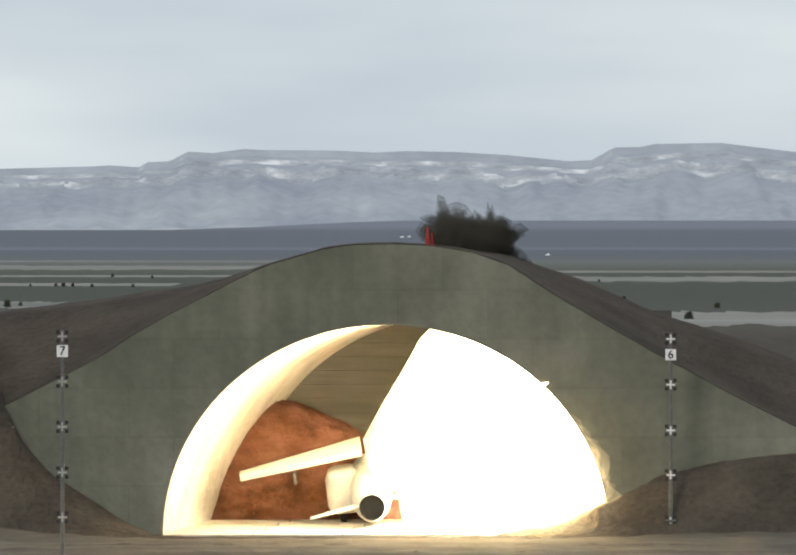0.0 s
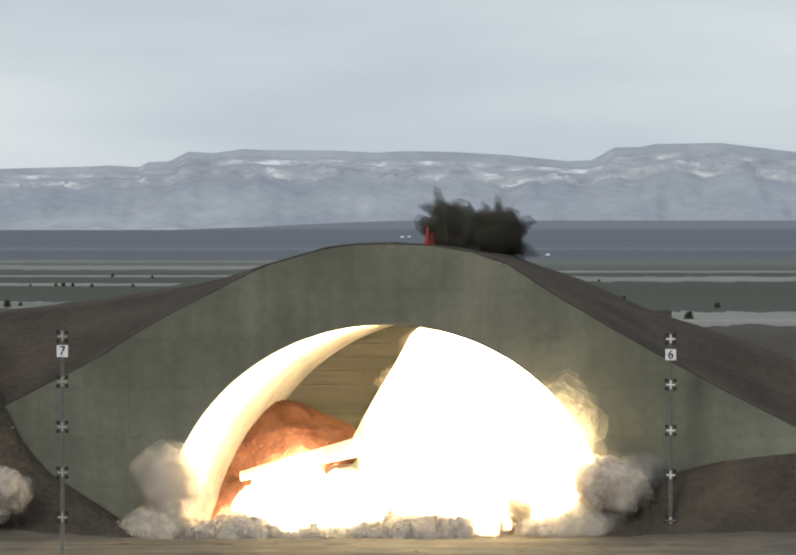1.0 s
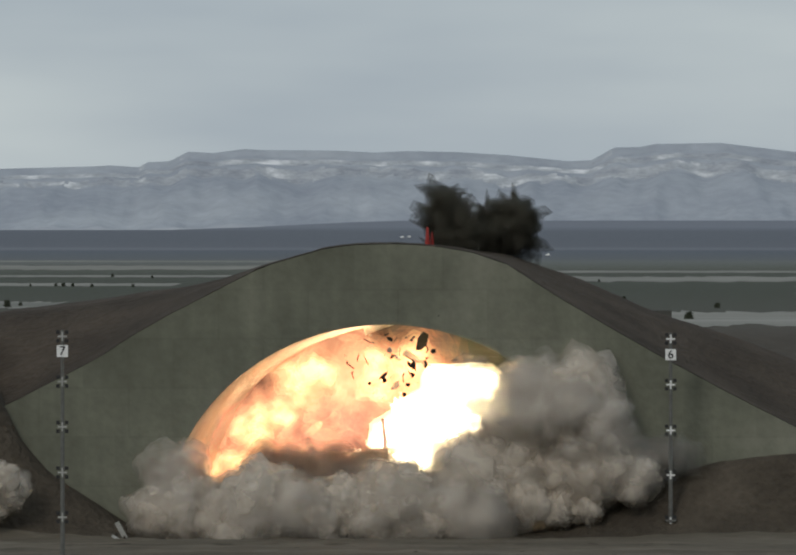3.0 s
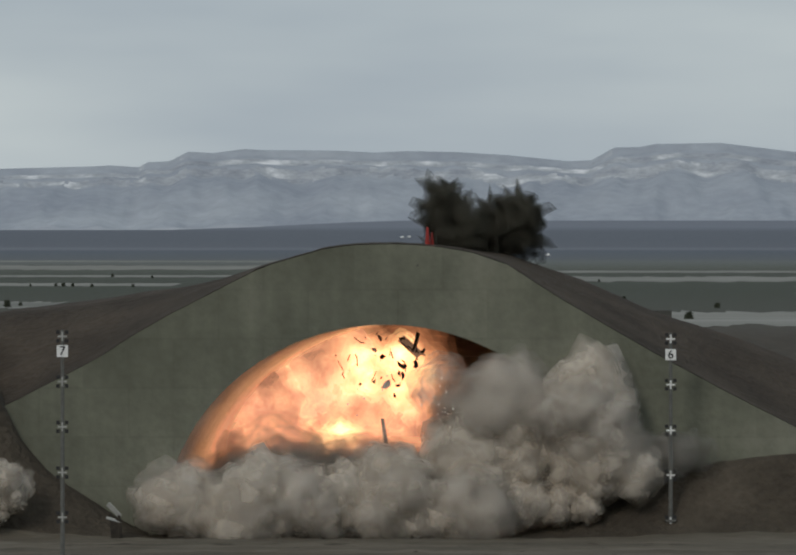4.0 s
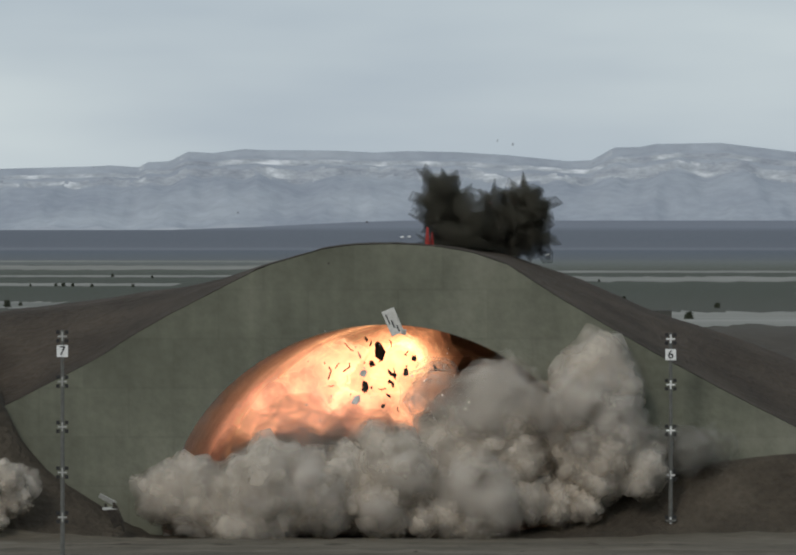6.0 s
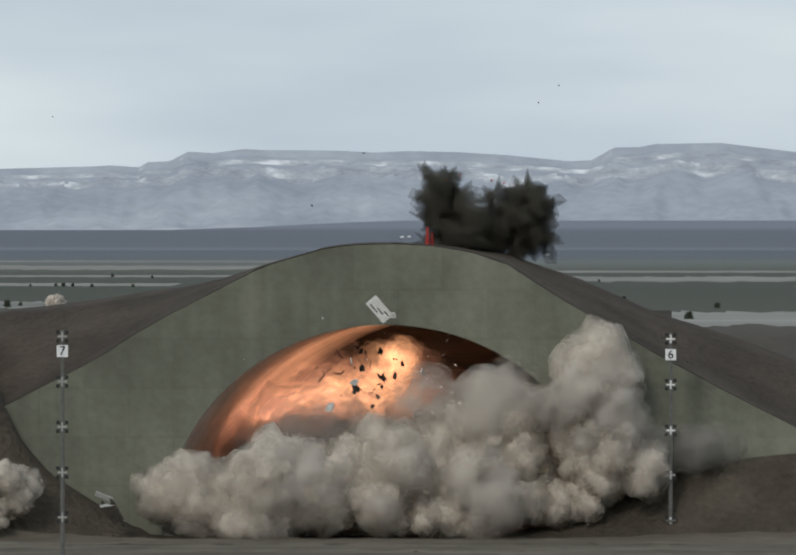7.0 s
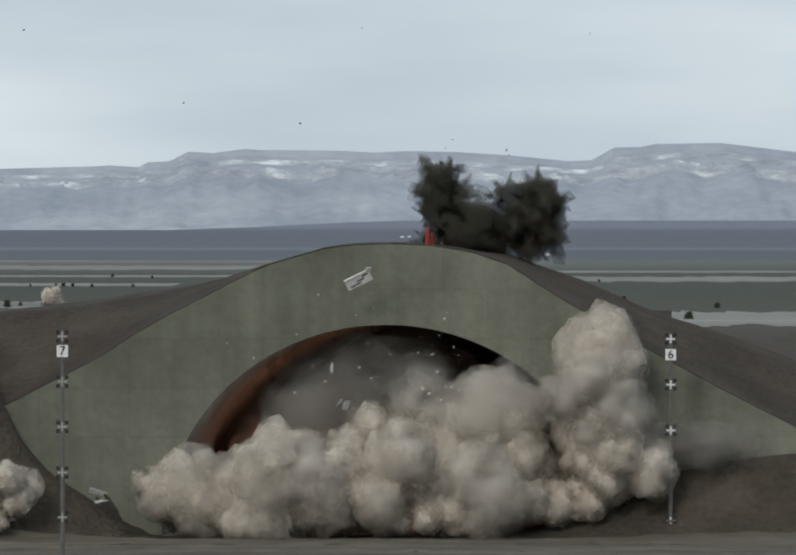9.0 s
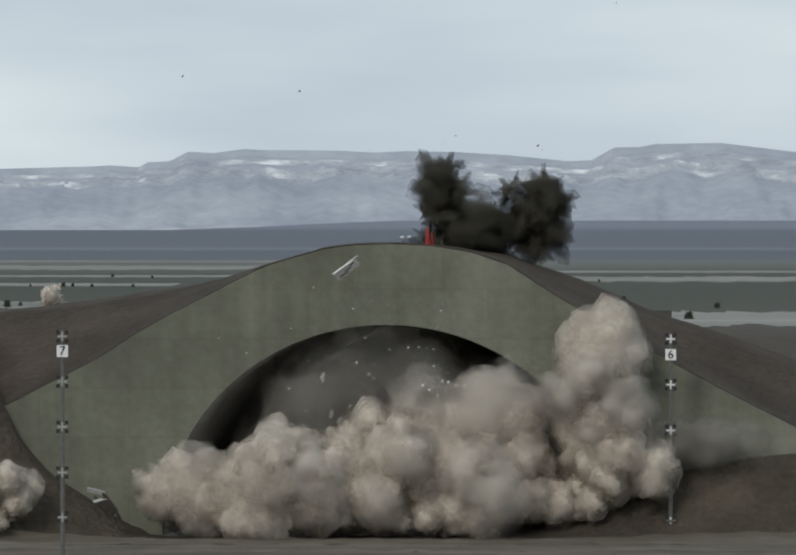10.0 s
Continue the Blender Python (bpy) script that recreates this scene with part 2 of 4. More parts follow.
M_BROWN_VEIL = smoke_material("brown_wisps", (0.36, 0.28, 0.22), (0.50, 0.40, 0.32), 0.82)
M_SOOT = smoke_material("soot", (0.07, 0.067, 0.048), (0.14, 0.132, 0.10), 0.55)
M_SOOT_VEIL = smoke_material("soot_wisps", (0.075, 0.071, 0.055), (0.13, 0.123, 0.098), 0.8)
M_FLASH = fire_material("white_flash", (1, 0.82, 0.50), (1, 0.73, 0.38), 22.0)
M_FLASH_VEIL = fire_material("flash_wisps", (1, 0.82, 0.5), (1, 0.68, 0.3), 4.0, 0.74)
M_FLARE = fire_material("flare_wisps", (1, 0.78, 0.42), (1, 0.62, 0.27), 0.6, 0.92)
# flames, and dust whose orange firelight is put in as low emission
M_FLAME = fire_material("fire_and_lit_dust", (0.95, 0.40, 0.21), (0.20, 0.09, 0.06), 0.75)
M_FLAME_VEIL = fire_material("orange_wisps", (1.0, 0.44, 0.19), (0.36, 0.15, 0.085), 0.35, 0.80)
# orange firelight on the inner dust and vault, put in as emission
M_LIT_DUST = fire_material("lit_dust_glow", (0.95, 0.37, 0.22), (0.35, 0.145, 0.095), 0.165, 0.88)
# haze too weakly lit by the flames; a dim glow of its own is added
M_DIM = fire_material("dim_lit_haze", (0.42, 0.165, 0.09), (0.17, 0.075, 0.05), 0.22, 0.86)
M_BLAZE = fire_material("blazing_gas", (1, 0.66, 0.30), (1, 0.50, 0.18), 0.55, 0.78)
M_BLAZE_EDGE = fire_material("blaze_fringe", (1.0, 0.40, 0.17), (0.9, 0.25, 0.11), 0.21, 0.87)
M_GLOW = fire_material("yellow_wisps", (1.0, 0.48, 0.22), (0.85, 0.28, 0.14), 0.14, 0.80)
M_LEAF = material("scrub_leaves", [(0.03, 0.035, 0.02), (0.05, 0.055, 0.035)], 3, 0.9, 0.2)


# ---- mesh helpers ----
def mesh(name, bm, *mats, flat=False):
    me = bpy.data.meshes.new(name)
    bm.to_mesh(me)
    bm.free()
    for m in mats:
        me.materials.append(m)
    if not flat:
        me.polygons.foreach_set("use_smooth", [True] * len(me.polygons))
    return me


def part(name, bm, mat, parent=None, label="", flat=True):
    ob = new(name, mesh(name, bm, mat, flat=flat))
    ob.parent = parent
    if label:
        ob["label"] = label
    return ob


def box(bm, size, m=Matrix(), bevel=0.0):
    made = bmesh.ops.create_cube(bm, size=1, matrix=m @ Matrix.Diagonal((*size, 1)))
    if bevel:
        edges = list({e for v in made["verts"] for e in v.link_edges})
        bmesh.ops.bevel(bm, geom=edges, offset=bevel, segments=2, affect="EDGES", profile=0.5)
    return bm


def rod(bm, a, b, r0, r1=None, sides=12):
    a, b = Vector(a), Vector(b)
    m = Matrix.Translation((a + b) / 2) @ (b - a).to_track_quat("Z", "Y").to_matrix().to_4x4()
    bmesh.ops.create_cone(bm, cap_ends=True, segments=sides, radius1=r0, radius2=r0 if r1 is None else r1, depth=(b - a).length, matrix=m)
    return bm


def grid(xs, ys, height):
    """A sheet over the lines xs and ys."""
    bm = bmesh.new()
    rows = [[bm.verts.new((x, y, height(x, y))) for x in xs] for y in ys]
    for r0, r1 in zip(rows, rows[1:]):
        for k in range(len(xs) - 1):
            bm.faces.new((r0[k], r0[k + 1], r1[k + 1], r1[k]))
    return bm


def steps(a, b, n):
    return [a + (b - a) * k / n for k in range(n + 1)]


# ---- the ground ----
LEFT_BANK = [(11.4, 0), (12.7, 0.6), (14.3, 1.6), (16.2, 2.85), (17.6, 4.4), (18.4, 6.0), (20.5, 9.0)]      # metres off the axis, height
RIGHT_BANK = [(4.4, 0), (7.5, 0.6), (9.6, 1.45), (12.3, 2.6), (15.7, 3.25), (22, 3.8)]


def ground_height(x, y):
    rise = far_rise(y, x)
    near = smooth(78.5, 83.4, y) * (1 - smooth(130, 170, y))
    left = bent(LEFT_BANK, max(11.4, -x)) * smooth(78.5, 83.0, y)
    right = bent(RIGHT_BANK, max(4.4, x)) * smooth(79.6, 83.4, y)
    foot = 0.3 * smooth(7, 16, x) * smooth(78, 81, y)
    rough = 0.10 * noise.noise((x * 0.7, y * 0.7, 0)) + 0.05 * noise.noise((x * 2.1, y * 2.1, 3))
    if abs(x) < 12 and y > 83:
        rough = -0.05
    return (left + right) * (1 - smooth(130, 170, y)) * near + foot * (1 - smooth(85, 95, y)) + rough * (1 if y < 170 else 0) + rise


xs = sorted(steps(-2400, -40, 40) + steps(-36, 36, 180) + steps(40, 2400, 40))
ys = sorted(steps(-280, 50, 12) + steps(54, 74, 20) + steps(76, 88, 48) + steps(92, 170, 16) + steps(190, 600, 30) + steps(650, 4650, 80))
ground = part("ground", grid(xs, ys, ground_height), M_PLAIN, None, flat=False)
tagged(ground, "dry brown valley floor with field strips, scrub and far haze in its colour", "ground", kind="structure")

road_xs = steps(-40, 40, 160)
road = part("road", grid(road_xs, steps(56, 80.2, 40), lambda x, y: ground_height(x, y) + 0.03), M_ROAD, None, flat=False)
tagged(road, "pale packed dirt track in front of the shelter", "road", kind="structure")

# ---- mountains ----
RIDGE = [(-500, 352), (-100, 345), (0, 333), (190, 328), (215, 326), (275, 330), (290, 320), (335, 318), (370, 299), (420, 302), (480, 294), (520, 296),
         (660, 297), (740, 301), (800, 298), (900, 300), (1000, 306), (1120, 318), (1165, 316), (1210, 291), (1260, 290), (1290, 284), (1420, 282),
         (1568, 300), (2100, 330)]


def mesa_height(x, y):
    top = spot(0, bent(RIDGE, across(x, 4480)), 4480).z
    f = (y - 4190) / 290
    if f > 1:
        return top - (f - 1) * 20
    gully = abs(noise.noise((x * 0.02, 7, f * 1.2))) + 0.5 * abs(noise.noise((x * 0.055, 3, f * 2)))
    rise = 0.10 * smooth(0, 0.35, f) + 0.60 * smooth(0.25, 0.85, f) + 0.13 * smooth(0.83, 0.87, f + 0.03 * noise.noise((x * 0.03, 0, 0))) + 0.07 * smooth(0.9, 0.92, f) + 0.10 * smooth(0.95, 1.0, f)
    carve = gully * smooth(0.10, 0.45, f) * (1 - smooth(0.82, 0.95, f)) * 10
    return 11.5 + max(-2, (top - 11.5) * rise - carve + 0.7 * noise.noise((x * 0.11, y * 0.11, 0)) * smooth(0, 0.3, f) * (1 - smooth(0.9, 1, f)))


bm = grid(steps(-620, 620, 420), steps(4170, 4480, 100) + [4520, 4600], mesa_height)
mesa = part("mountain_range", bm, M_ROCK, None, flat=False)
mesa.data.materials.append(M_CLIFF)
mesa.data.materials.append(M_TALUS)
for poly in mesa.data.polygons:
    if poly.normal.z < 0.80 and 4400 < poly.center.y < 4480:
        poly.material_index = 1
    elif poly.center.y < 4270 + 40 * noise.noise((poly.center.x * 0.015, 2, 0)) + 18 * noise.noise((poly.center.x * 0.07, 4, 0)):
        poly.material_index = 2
tagged(mesa, "distant flat-topped mountains, blue-grey haze in their colour, with pale cliff bands", "mountain", kind="structure")


# ---- field strips and scrub on the valley floor ----
def field_strip(x0, x1, y0, y1, seed):
    """A pale strip of stubble with ragged edges."""
    bm, rnd = bmesh.new(), random.Random(seed)
    rows = []
    for k in range(41):
        x = x0 + (x1 - x0) * k / 40
        cut = 0.12 * (y1 - y0)
        rows.append((bm.verts.new((x, y0 + rnd.uniform(-cut, cut), 0.06)), bm.verts.new((x, y1 + rnd.uniform(-cut, cut), 0.06))))
    for (a, b), (c, d) in zip(rows, rows[1:]):
        bm.faces.new((a, c, d, b))
    return tagged(part("field", bm, M_FIELD), "pale dry field strip on the valley floor", "field", kind="structure")


for k, (u0, u1, v0, v1) in enumerate([(-400, 540, 532, 524), (-400, 460, 547, 543), (-400, 360, 565, 559), (-300, 132, 608, 596), (-300, 620, 517, 514), (1130, 1900, 556, 546),
                                      (1100, 1900, 538, 534), (1285, 1900, 642, 615)]):
    p, q = on_plain(u0, v0), on_plain(u1, v1)
    field_strip(p.x, q.x, p.y, q.y, k)


def scrub(u, v, size, seed):
    """A desert bush: short stems and a ragged crown of leaf clumps."""
    foot = on_plain(u, v)
    d = foot.y + BACK
    rnd = random.Random(seed)
    ob = new("bush")
    ob.location = foot
    tagged(ob, "dark green desert bush on the valley floor", "bush", "valley bushes")
    r = size * d / FOCAL
    bm = bmesh.new()
    for _ in range(5):
        rod(bm, (0, 0, -0.05), (rnd.uniform(-0.5, 0.5) * r, rnd.uniform(-0.5, 0.5) * r, r * rnd.uniform(0.6, 1.1)), 0.05 * r, 0.02 * r, 6)
    part("stem", bm, M_SOIL, ob)
    bm = bmesh.new()
    for _ in range(140):
        a, h = rnd.uniform(0, 2 * math.pi), rnd.uniform(0.15, 1.5)
        q = rnd.uniform(0.2, 1.0) * (1 - 0.4 * h / 1.5)
        m = Matrix.Translation((math.cos(a) * q * r, math.sin(a) * q * r, h * r)) @ Euler((rnd.uniform(0, 6), rnd.uniform(0, 6), 0)).to_matrix().to_4x4()
        bmesh.ops.create_cone(bm, cap_ends=True, segments=4, radius1=0.16 * r, radius2=0.02 * r, depth=0.3 * r, matrix=m)
    part("crown", bm, M_LEAF, ob)


for k, (u, v, size) in enumerate([(14, 606, 9), (40, 604, 5), (110, 565, 4), (125, 565, 5), (143, 565, 4), (181, 566, 4), (222, 546, 4), (262, 566, 4), (1413, 608, 7), (1357, 630, 10), (60, 565, 3), (300, 548, 3),
                                  (1180, 556, 3), (1230, 590, 4)]):
    scrub(u, v, size, k)


def far_vehicle(u, v, width, label):
    foot = on_plain(u, v)
    d = foot.y + BACK
    w = width * d / FOCAL
    ob = new("van")
    ob.location = foot
    tagged(ob, label, "vehicle")
    part("body", box(bmesh.new(), (w, w * 0.45, w * 0.34), Matrix.Translation((0, 0, w * 0.27)), w * 0.05), M_WHITE, ob)
    part("cab", box(bmesh.new(), (w * 0.5, w * 0.4, w * 0.2), Matrix.Translation((w * 0.12, 0, w * 0.5)), w * 0.05), M_WHITE, ob)
    for sx in (-1, 1):
        for sy in (-1, 1):
            part("wheel", rod(bmesh.new(), (sx * w * 0.3, sy * w * 0.18, w * 0.11), (sx * w * 0.3, sy * w * 0.23, w * 0.11), w * 0.11), M_BLACK, ob)


far_vehicle(1079, 505, 9, "small white van parked far out on the plain")
far_vehicle(792, 470, 8, "tiny pale van far out on the plain")
far_vehicle(806, 469, 7, "tiny pale van far out on the plain")
# ---- the shelter ----
AX, AW, ATOP = spot(760, 1055, FRONT).x, 440 / 42.1, 415 / 42.1
ZB = spot(760, 1055, FRONT).z
SKEW = 0.128                       # the vault runs slightly off the line of sight
DEEP = 28.5
OUTLINE = [(-700, 1050), (-300, 950), (20, 795), (190, 708), (250, 668), (330, 622), (515, 527), (640, 490), (700, 483), (780, 481), (860, 486), (930, 498), (1000, 522),
           (1090, 580), (1200, 645), (1300, 702), (1446, 780), (1800, 960), (2100, 1050)]
MOUND = [(-500, 700), (0, 617), (140, 601), (350, 570), (440, 550), (515, 524), (640, 489), (700, 482), (780, 480), (860, 483), (1000, 503), (1150, 553), (1300, 620), (1446, 665),
         (1700, 760), (2100, 900)]


def arch(a, grow=0.0):
    return AX + math.cos(a) * (AW + grow), ZB + math.sin(a) * (ATOP + grow)


def front_wall():
    """A wall with an arched opening, front and back, with its reveal."""
    bm = bmesh.new()
    n = 72
    angles = [math.pi * k / n for k in range(n + 1)]
    rings = []
    for y in (FRONT, FRONT + 1.2):
        inner = [bm.verts.new((arch(a)[0], y, arch(a)[1])) for a in angles]
        loops = [inner]
        for f in (0.25, 0.5, 0.75, 1.0):
            loop = []
            for a in angles:
                x, z = arch(a)
                u = 1900 - 2400 * (a / math.pi)
                t = Vector(spot(u, bent(OUTLINE, u), FRONT))
                tx, tz = (t.x, max(t.z, -0.5))
                loop.append(bm.verts.new((x + (tx - x) * f, y, z + (tz - z) * f)))
            loops.append(loop)
        for l0, l1 in zip(loops, loops[1:]):
            for k in range(n):
                f = (l0[k], l1[k], l1[k + 1], l0[k + 1])
                bm.faces.new(f if y == FRONT else f[::-1])
        rings.append((inner, loops[-1]))
    (i0, o0), (i1, o1) = rings
    for k in range(n):
        bm.faces.new((i0[k], i0[k + 1], i1[k + 1], i1[k]))
        bm.faces.new((o0[k], o1[k], o1[k + 1], o0[k + 1]))
    bmesh.ops.recalc_face_normals(bm, faces=bm.faces)
    return bm


wall = part("wall_front", front_wall(), M_FACE, None, flat=True)
tagged(wall, "weathered green-grey sprayed concrete front with an arched opening", "wall", kind="structure")


def vault():
    bm = bmesh.new()
    n, rows = 64, []
    for y in steps(FRONT + 1.2, FRONT + DEEP, 20):
        s = (y - FRONT - 1.2) * SKEW
        rows.append([(bm.verts.new((arch(math.pi * k / n)[0] + s, y, arch(math.pi * k / n)[1])),
                      bm.verts.new((arch(math.pi * k / n, 0.5)[0] + s, y, arch(math.pi * k / n, 0.5)[1]))) for k in range(n + 1)])
    for r0, r1 in zip(rows, rows[1:]):
        for k in range(n):
            bm.faces.new((r0[k][0], r0[k + 1][0], r1[k + 1][0], r1[k][0]))
            bm.faces.new((r0[k][1], r1[k][1], r1[k + 1][1], r0[k + 1][1]))
    return bm


ceiling = part("ceiling", vault(), M_VAULT, None, flat=False)
tagged(ceiling, "smoke-stained concrete vault of the shelter", "ceiling", kind="structure")

back = new("wall_back")
tagged(back, "rear concrete wall of the shelter in level courses, its shade in the colour", "wall", kind="structure")
s = DEEP * SKEW
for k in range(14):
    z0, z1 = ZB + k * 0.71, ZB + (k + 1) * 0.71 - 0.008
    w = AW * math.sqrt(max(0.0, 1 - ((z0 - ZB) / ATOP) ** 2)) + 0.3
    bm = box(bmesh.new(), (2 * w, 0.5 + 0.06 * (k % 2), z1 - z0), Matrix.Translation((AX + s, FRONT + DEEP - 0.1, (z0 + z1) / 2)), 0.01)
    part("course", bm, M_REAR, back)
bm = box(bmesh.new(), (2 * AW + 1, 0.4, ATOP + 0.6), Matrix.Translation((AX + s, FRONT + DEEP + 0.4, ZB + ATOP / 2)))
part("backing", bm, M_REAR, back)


def mound_height(x, y):
    """Earth over the shelter: its crest runs back from the front wall."""
    u0 = across(x, FRONT)
    u1 = across(x, 97.0)
    lip = spot(u0, bent(OUTLINE, u0), FRONT).z + 0.03
    crest = max(lip, spot(u1, bent(MOUND, u1), 97.0).z)
    z = lip + (crest - lip) * smooth(84.6, 97, y)
    z *= 1 - smooth(116, 150, y) * 0.98
    return z + 0.08 * noise.noise((x * 0.5, y * 0.5, 5)) * smooth(85, 87, y) - 0.6 * smooth(149, 152, y)


mound = part("earth_mound", grid(steps(-46, 46, 184), steps(FRONT + 0.6, 100, 40) + steps(102, 152, 20), mound_height), M_SOIL, None, flat=False)
tagged(mound, "brown bare earth heaped over the shelter", "mound", kind="structure")

bm = bmesh.new()
for k in range(7):
    y0 = FRONT + 0.3 + k * 4.0
    for j in range(5):
        box(bm, (4.15, 3.95, 0.2), Matrix.Translation((AX + (j - 2) * 4.2 + (y0 - FRONT) * SKEW, y0 + 2, -0.075)), 0.02)
floor = part("floor", bm, M_VAULT)
tagged(floor, "pale concrete floor slabs inside the shelter", "floor", kind="structure")

# rubble heap inside, against the rear left
def heap(x, y):
    h = bent([(-9, 6.2), (-5.4, 5.7), (-2.4, 4.5), (-1.0, 3.1), (2.5, 1.6), (8, 0.4), (11, 0)], x) * smooth(98, 108.5, y)
    return h + 0.25 * noise.noise((x * 1.3, y * 1.3, 1)) + 0.12 * noise.noise((x * 3.1, y * 3.1, 1)) - 0.25


rubble = part("rubble_heap", grid(steps(-11, 11, 110), steps(95, 112.2, 90), heap), M_RED_SOIL, None, flat=False)
tagged(rubble, "red-brown earth and rubble heaped inside the shelter", "rubble", kind="stuff")


# ---- aircraft, tail towards the opening ----
def slab(points, thick, m):
    """A tapered flying surface from an outline in its own plane."""
    bm = bmesh.new()
    cx = sum(p[0] for p in points) / len(points)
    cy = sum(p[1] for p in points) / len(points)
    lo = [bm.verts.new(m @ Vector((x, y, -thick * 0.25))) for x, y in points]
    hi = [bm.verts.new(m @ Vector((x, y, thick * 0.25))) for x, y in points]
    c0, c1 = bm.verts.new(m @ Vector((cx, cy, -thick / 2))), bm.verts.new(m @ Vector((cx, cy, thick / 2)))
    k = len(points)
    for i in range(k):
        j = (i + 1) % k
        bm.faces.new((lo[i], lo[j], hi[j], hi[i]))
        bm.faces.new((lo[j], lo[i], c0))
        bm.faces.new((hi[i], hi[j], c1))
    bmesh.ops.recalc_face_normals(bm, faces=bm.faces)
    return bm


jet = new("jet_aircraft")
jet.location = (spot(738, 1000, 90).x, 90, 0.05)
jet.rotation_euler = (0, radians(-7), 0)
tagged(jet, "pale grey jet aircraft parked tail-out inside the shelter", "aircraft")
bm = bmesh.new()
prof = [(0.0, 0.62, 1.0, 1.0), (0.8, 0.76, 1.05, 1.05), (3, 0.95, 1.35, 1.25), (6, 1.05, 1.7, 1.5), (9, 1.05, 1.75, 1.5), (12, 0.7, 1.6, 1.3), (14.6, 0.07, 1.5, 1.0)]     # run, half width, axis height, tallness
rings = [[bm.verts.new((math.cos(a) * r, y, zc + math.sin(a) * r * tall)) for a in [2 * math.pi * k / 24 for k in range(24)]] for y, r, zc, tall in prof]
for r0, r1 in zip(rings, rings[1:]):
    for k in range(24):
        bm.faces.new((r0[k], r1[k], r1[(k + 1) % 24], r0[(k + 1) % 24]))
bm.faces.new(rings[-1])
bmesh.ops.recalc_face_normals(bm, faces=bm.faces)
part("fuselage", bm, M_PLANE, jet, flat=False)
bm = bmesh.new()
bmesh.ops.create_cone(bm, cap_ends=False, segments=28, radius1=0.6, radius2=0.66, depth=0.7, matrix=Matrix.Translation((0, 0.1, 1.0)) @ Matrix.Rotation(radians(-90), 4, "X"))
bmesh.ops.create_circle(bm, cap_ends=True, segments=28, radius=0.6, matrix=Matrix.Translation((0, 0.3, 1.0)) @ Matrix.Rotation(radians(-90), 4, "X"))
part("exhaust_nozzle", bm, M_BLACK, jet, "blackened exhaust nozzle")
for side in (-1, 1):
    part("wing", slab([(0.2 * side, 9.8), (6.2 * side, 6.0), (6.2 * side, 4.4), (0.2 * side, 4.2)], 0.6, Matrix.Translation((0, 0, 3.15)) @ Matrix.Rotation(radians(5 * side), 4, "Y") @ Matrix.Rotation(radians(5), 4, "X")), M_PLANE, jet)
    part("tailplane", slab([(0.6 * side, 2.6), (3.0 * side, 0.6), (3.0 * side, -0.2), (0.6 * side, 0.1)], 0.2, Matrix.Translation((0, 0, 1.2)) @ Matrix.Rotation(radians(-7), 4, "Y")), M_PLANE, jet)
    part("pylon", box(bmesh.new(), (0.16, 1.6, 0.6), Matrix.Translation((3.6 * side, 5.4, 2.65)), 0.04), M_STEEL, jet)
    part("wheel", rod(bmesh.new(), (1.5 * side - 0.15, 7, 0.4), (1.5 * side + 0.15, 7, 0.4), 0.4, sides=20), M_BLACK, jet)
    part("landing_leg", rod(bmesh.new(), (1.5 * side, 7, 0.4), (0.9 * side, 7, 1.6), 0.09), M_STEEL, jet)
part("intake_fairing", box(bmesh.new(), (1.7, 6.0, 2.2), Matrix.Translation((-1.3, 7.5, 1.75)), 0.45), M_PLANE, jet, flat=False)
part("nose_wheel", rod(bmesh.new(), (-0.1, 12, 0.3), (0.1, 12, 0.3), 0.3, sides=20), M_BLACK, jet)
part("nose_leg", rod(bmesh.new(), (0, 12, 0.3), (0, 12, 1.3), 0.07), M_STEEL, jet)
fin = part("tail_fin", slab([(-0.8, 4.2), (-0.8, 0.8), (2.4, 0.2), (2.4, 1.2)], 0.3, Matrix.Translation((1.0, 1, 2.7)) @ Matrix.Rotation(radians(-90), 4, "Y")), M_PLANE, jet)


# ---- survey masts ----
def number_plate(digit, parent):
    plate = part("number_board", box(bmesh.new(), (0.5, 0.04, 0.52), bevel=0.01), M_WHITE, parent, "white board with a black numeral")
    cu = bpy.data.curves.new("numeral", "FONT")
    cu.body, cu.size, cu.align_x, cu.align_y, cu.extrude, cu.offset = digit, 0.56, "CENTER", "CENTER", 0.008, 0.004
    cu.materials.append(M_BLACK)
    ob = new("numeral", cu)
    ob.parent = plate
    ob.matrix_local = pose(0, -0.03, 0, 90, 0, 0)
    return plate


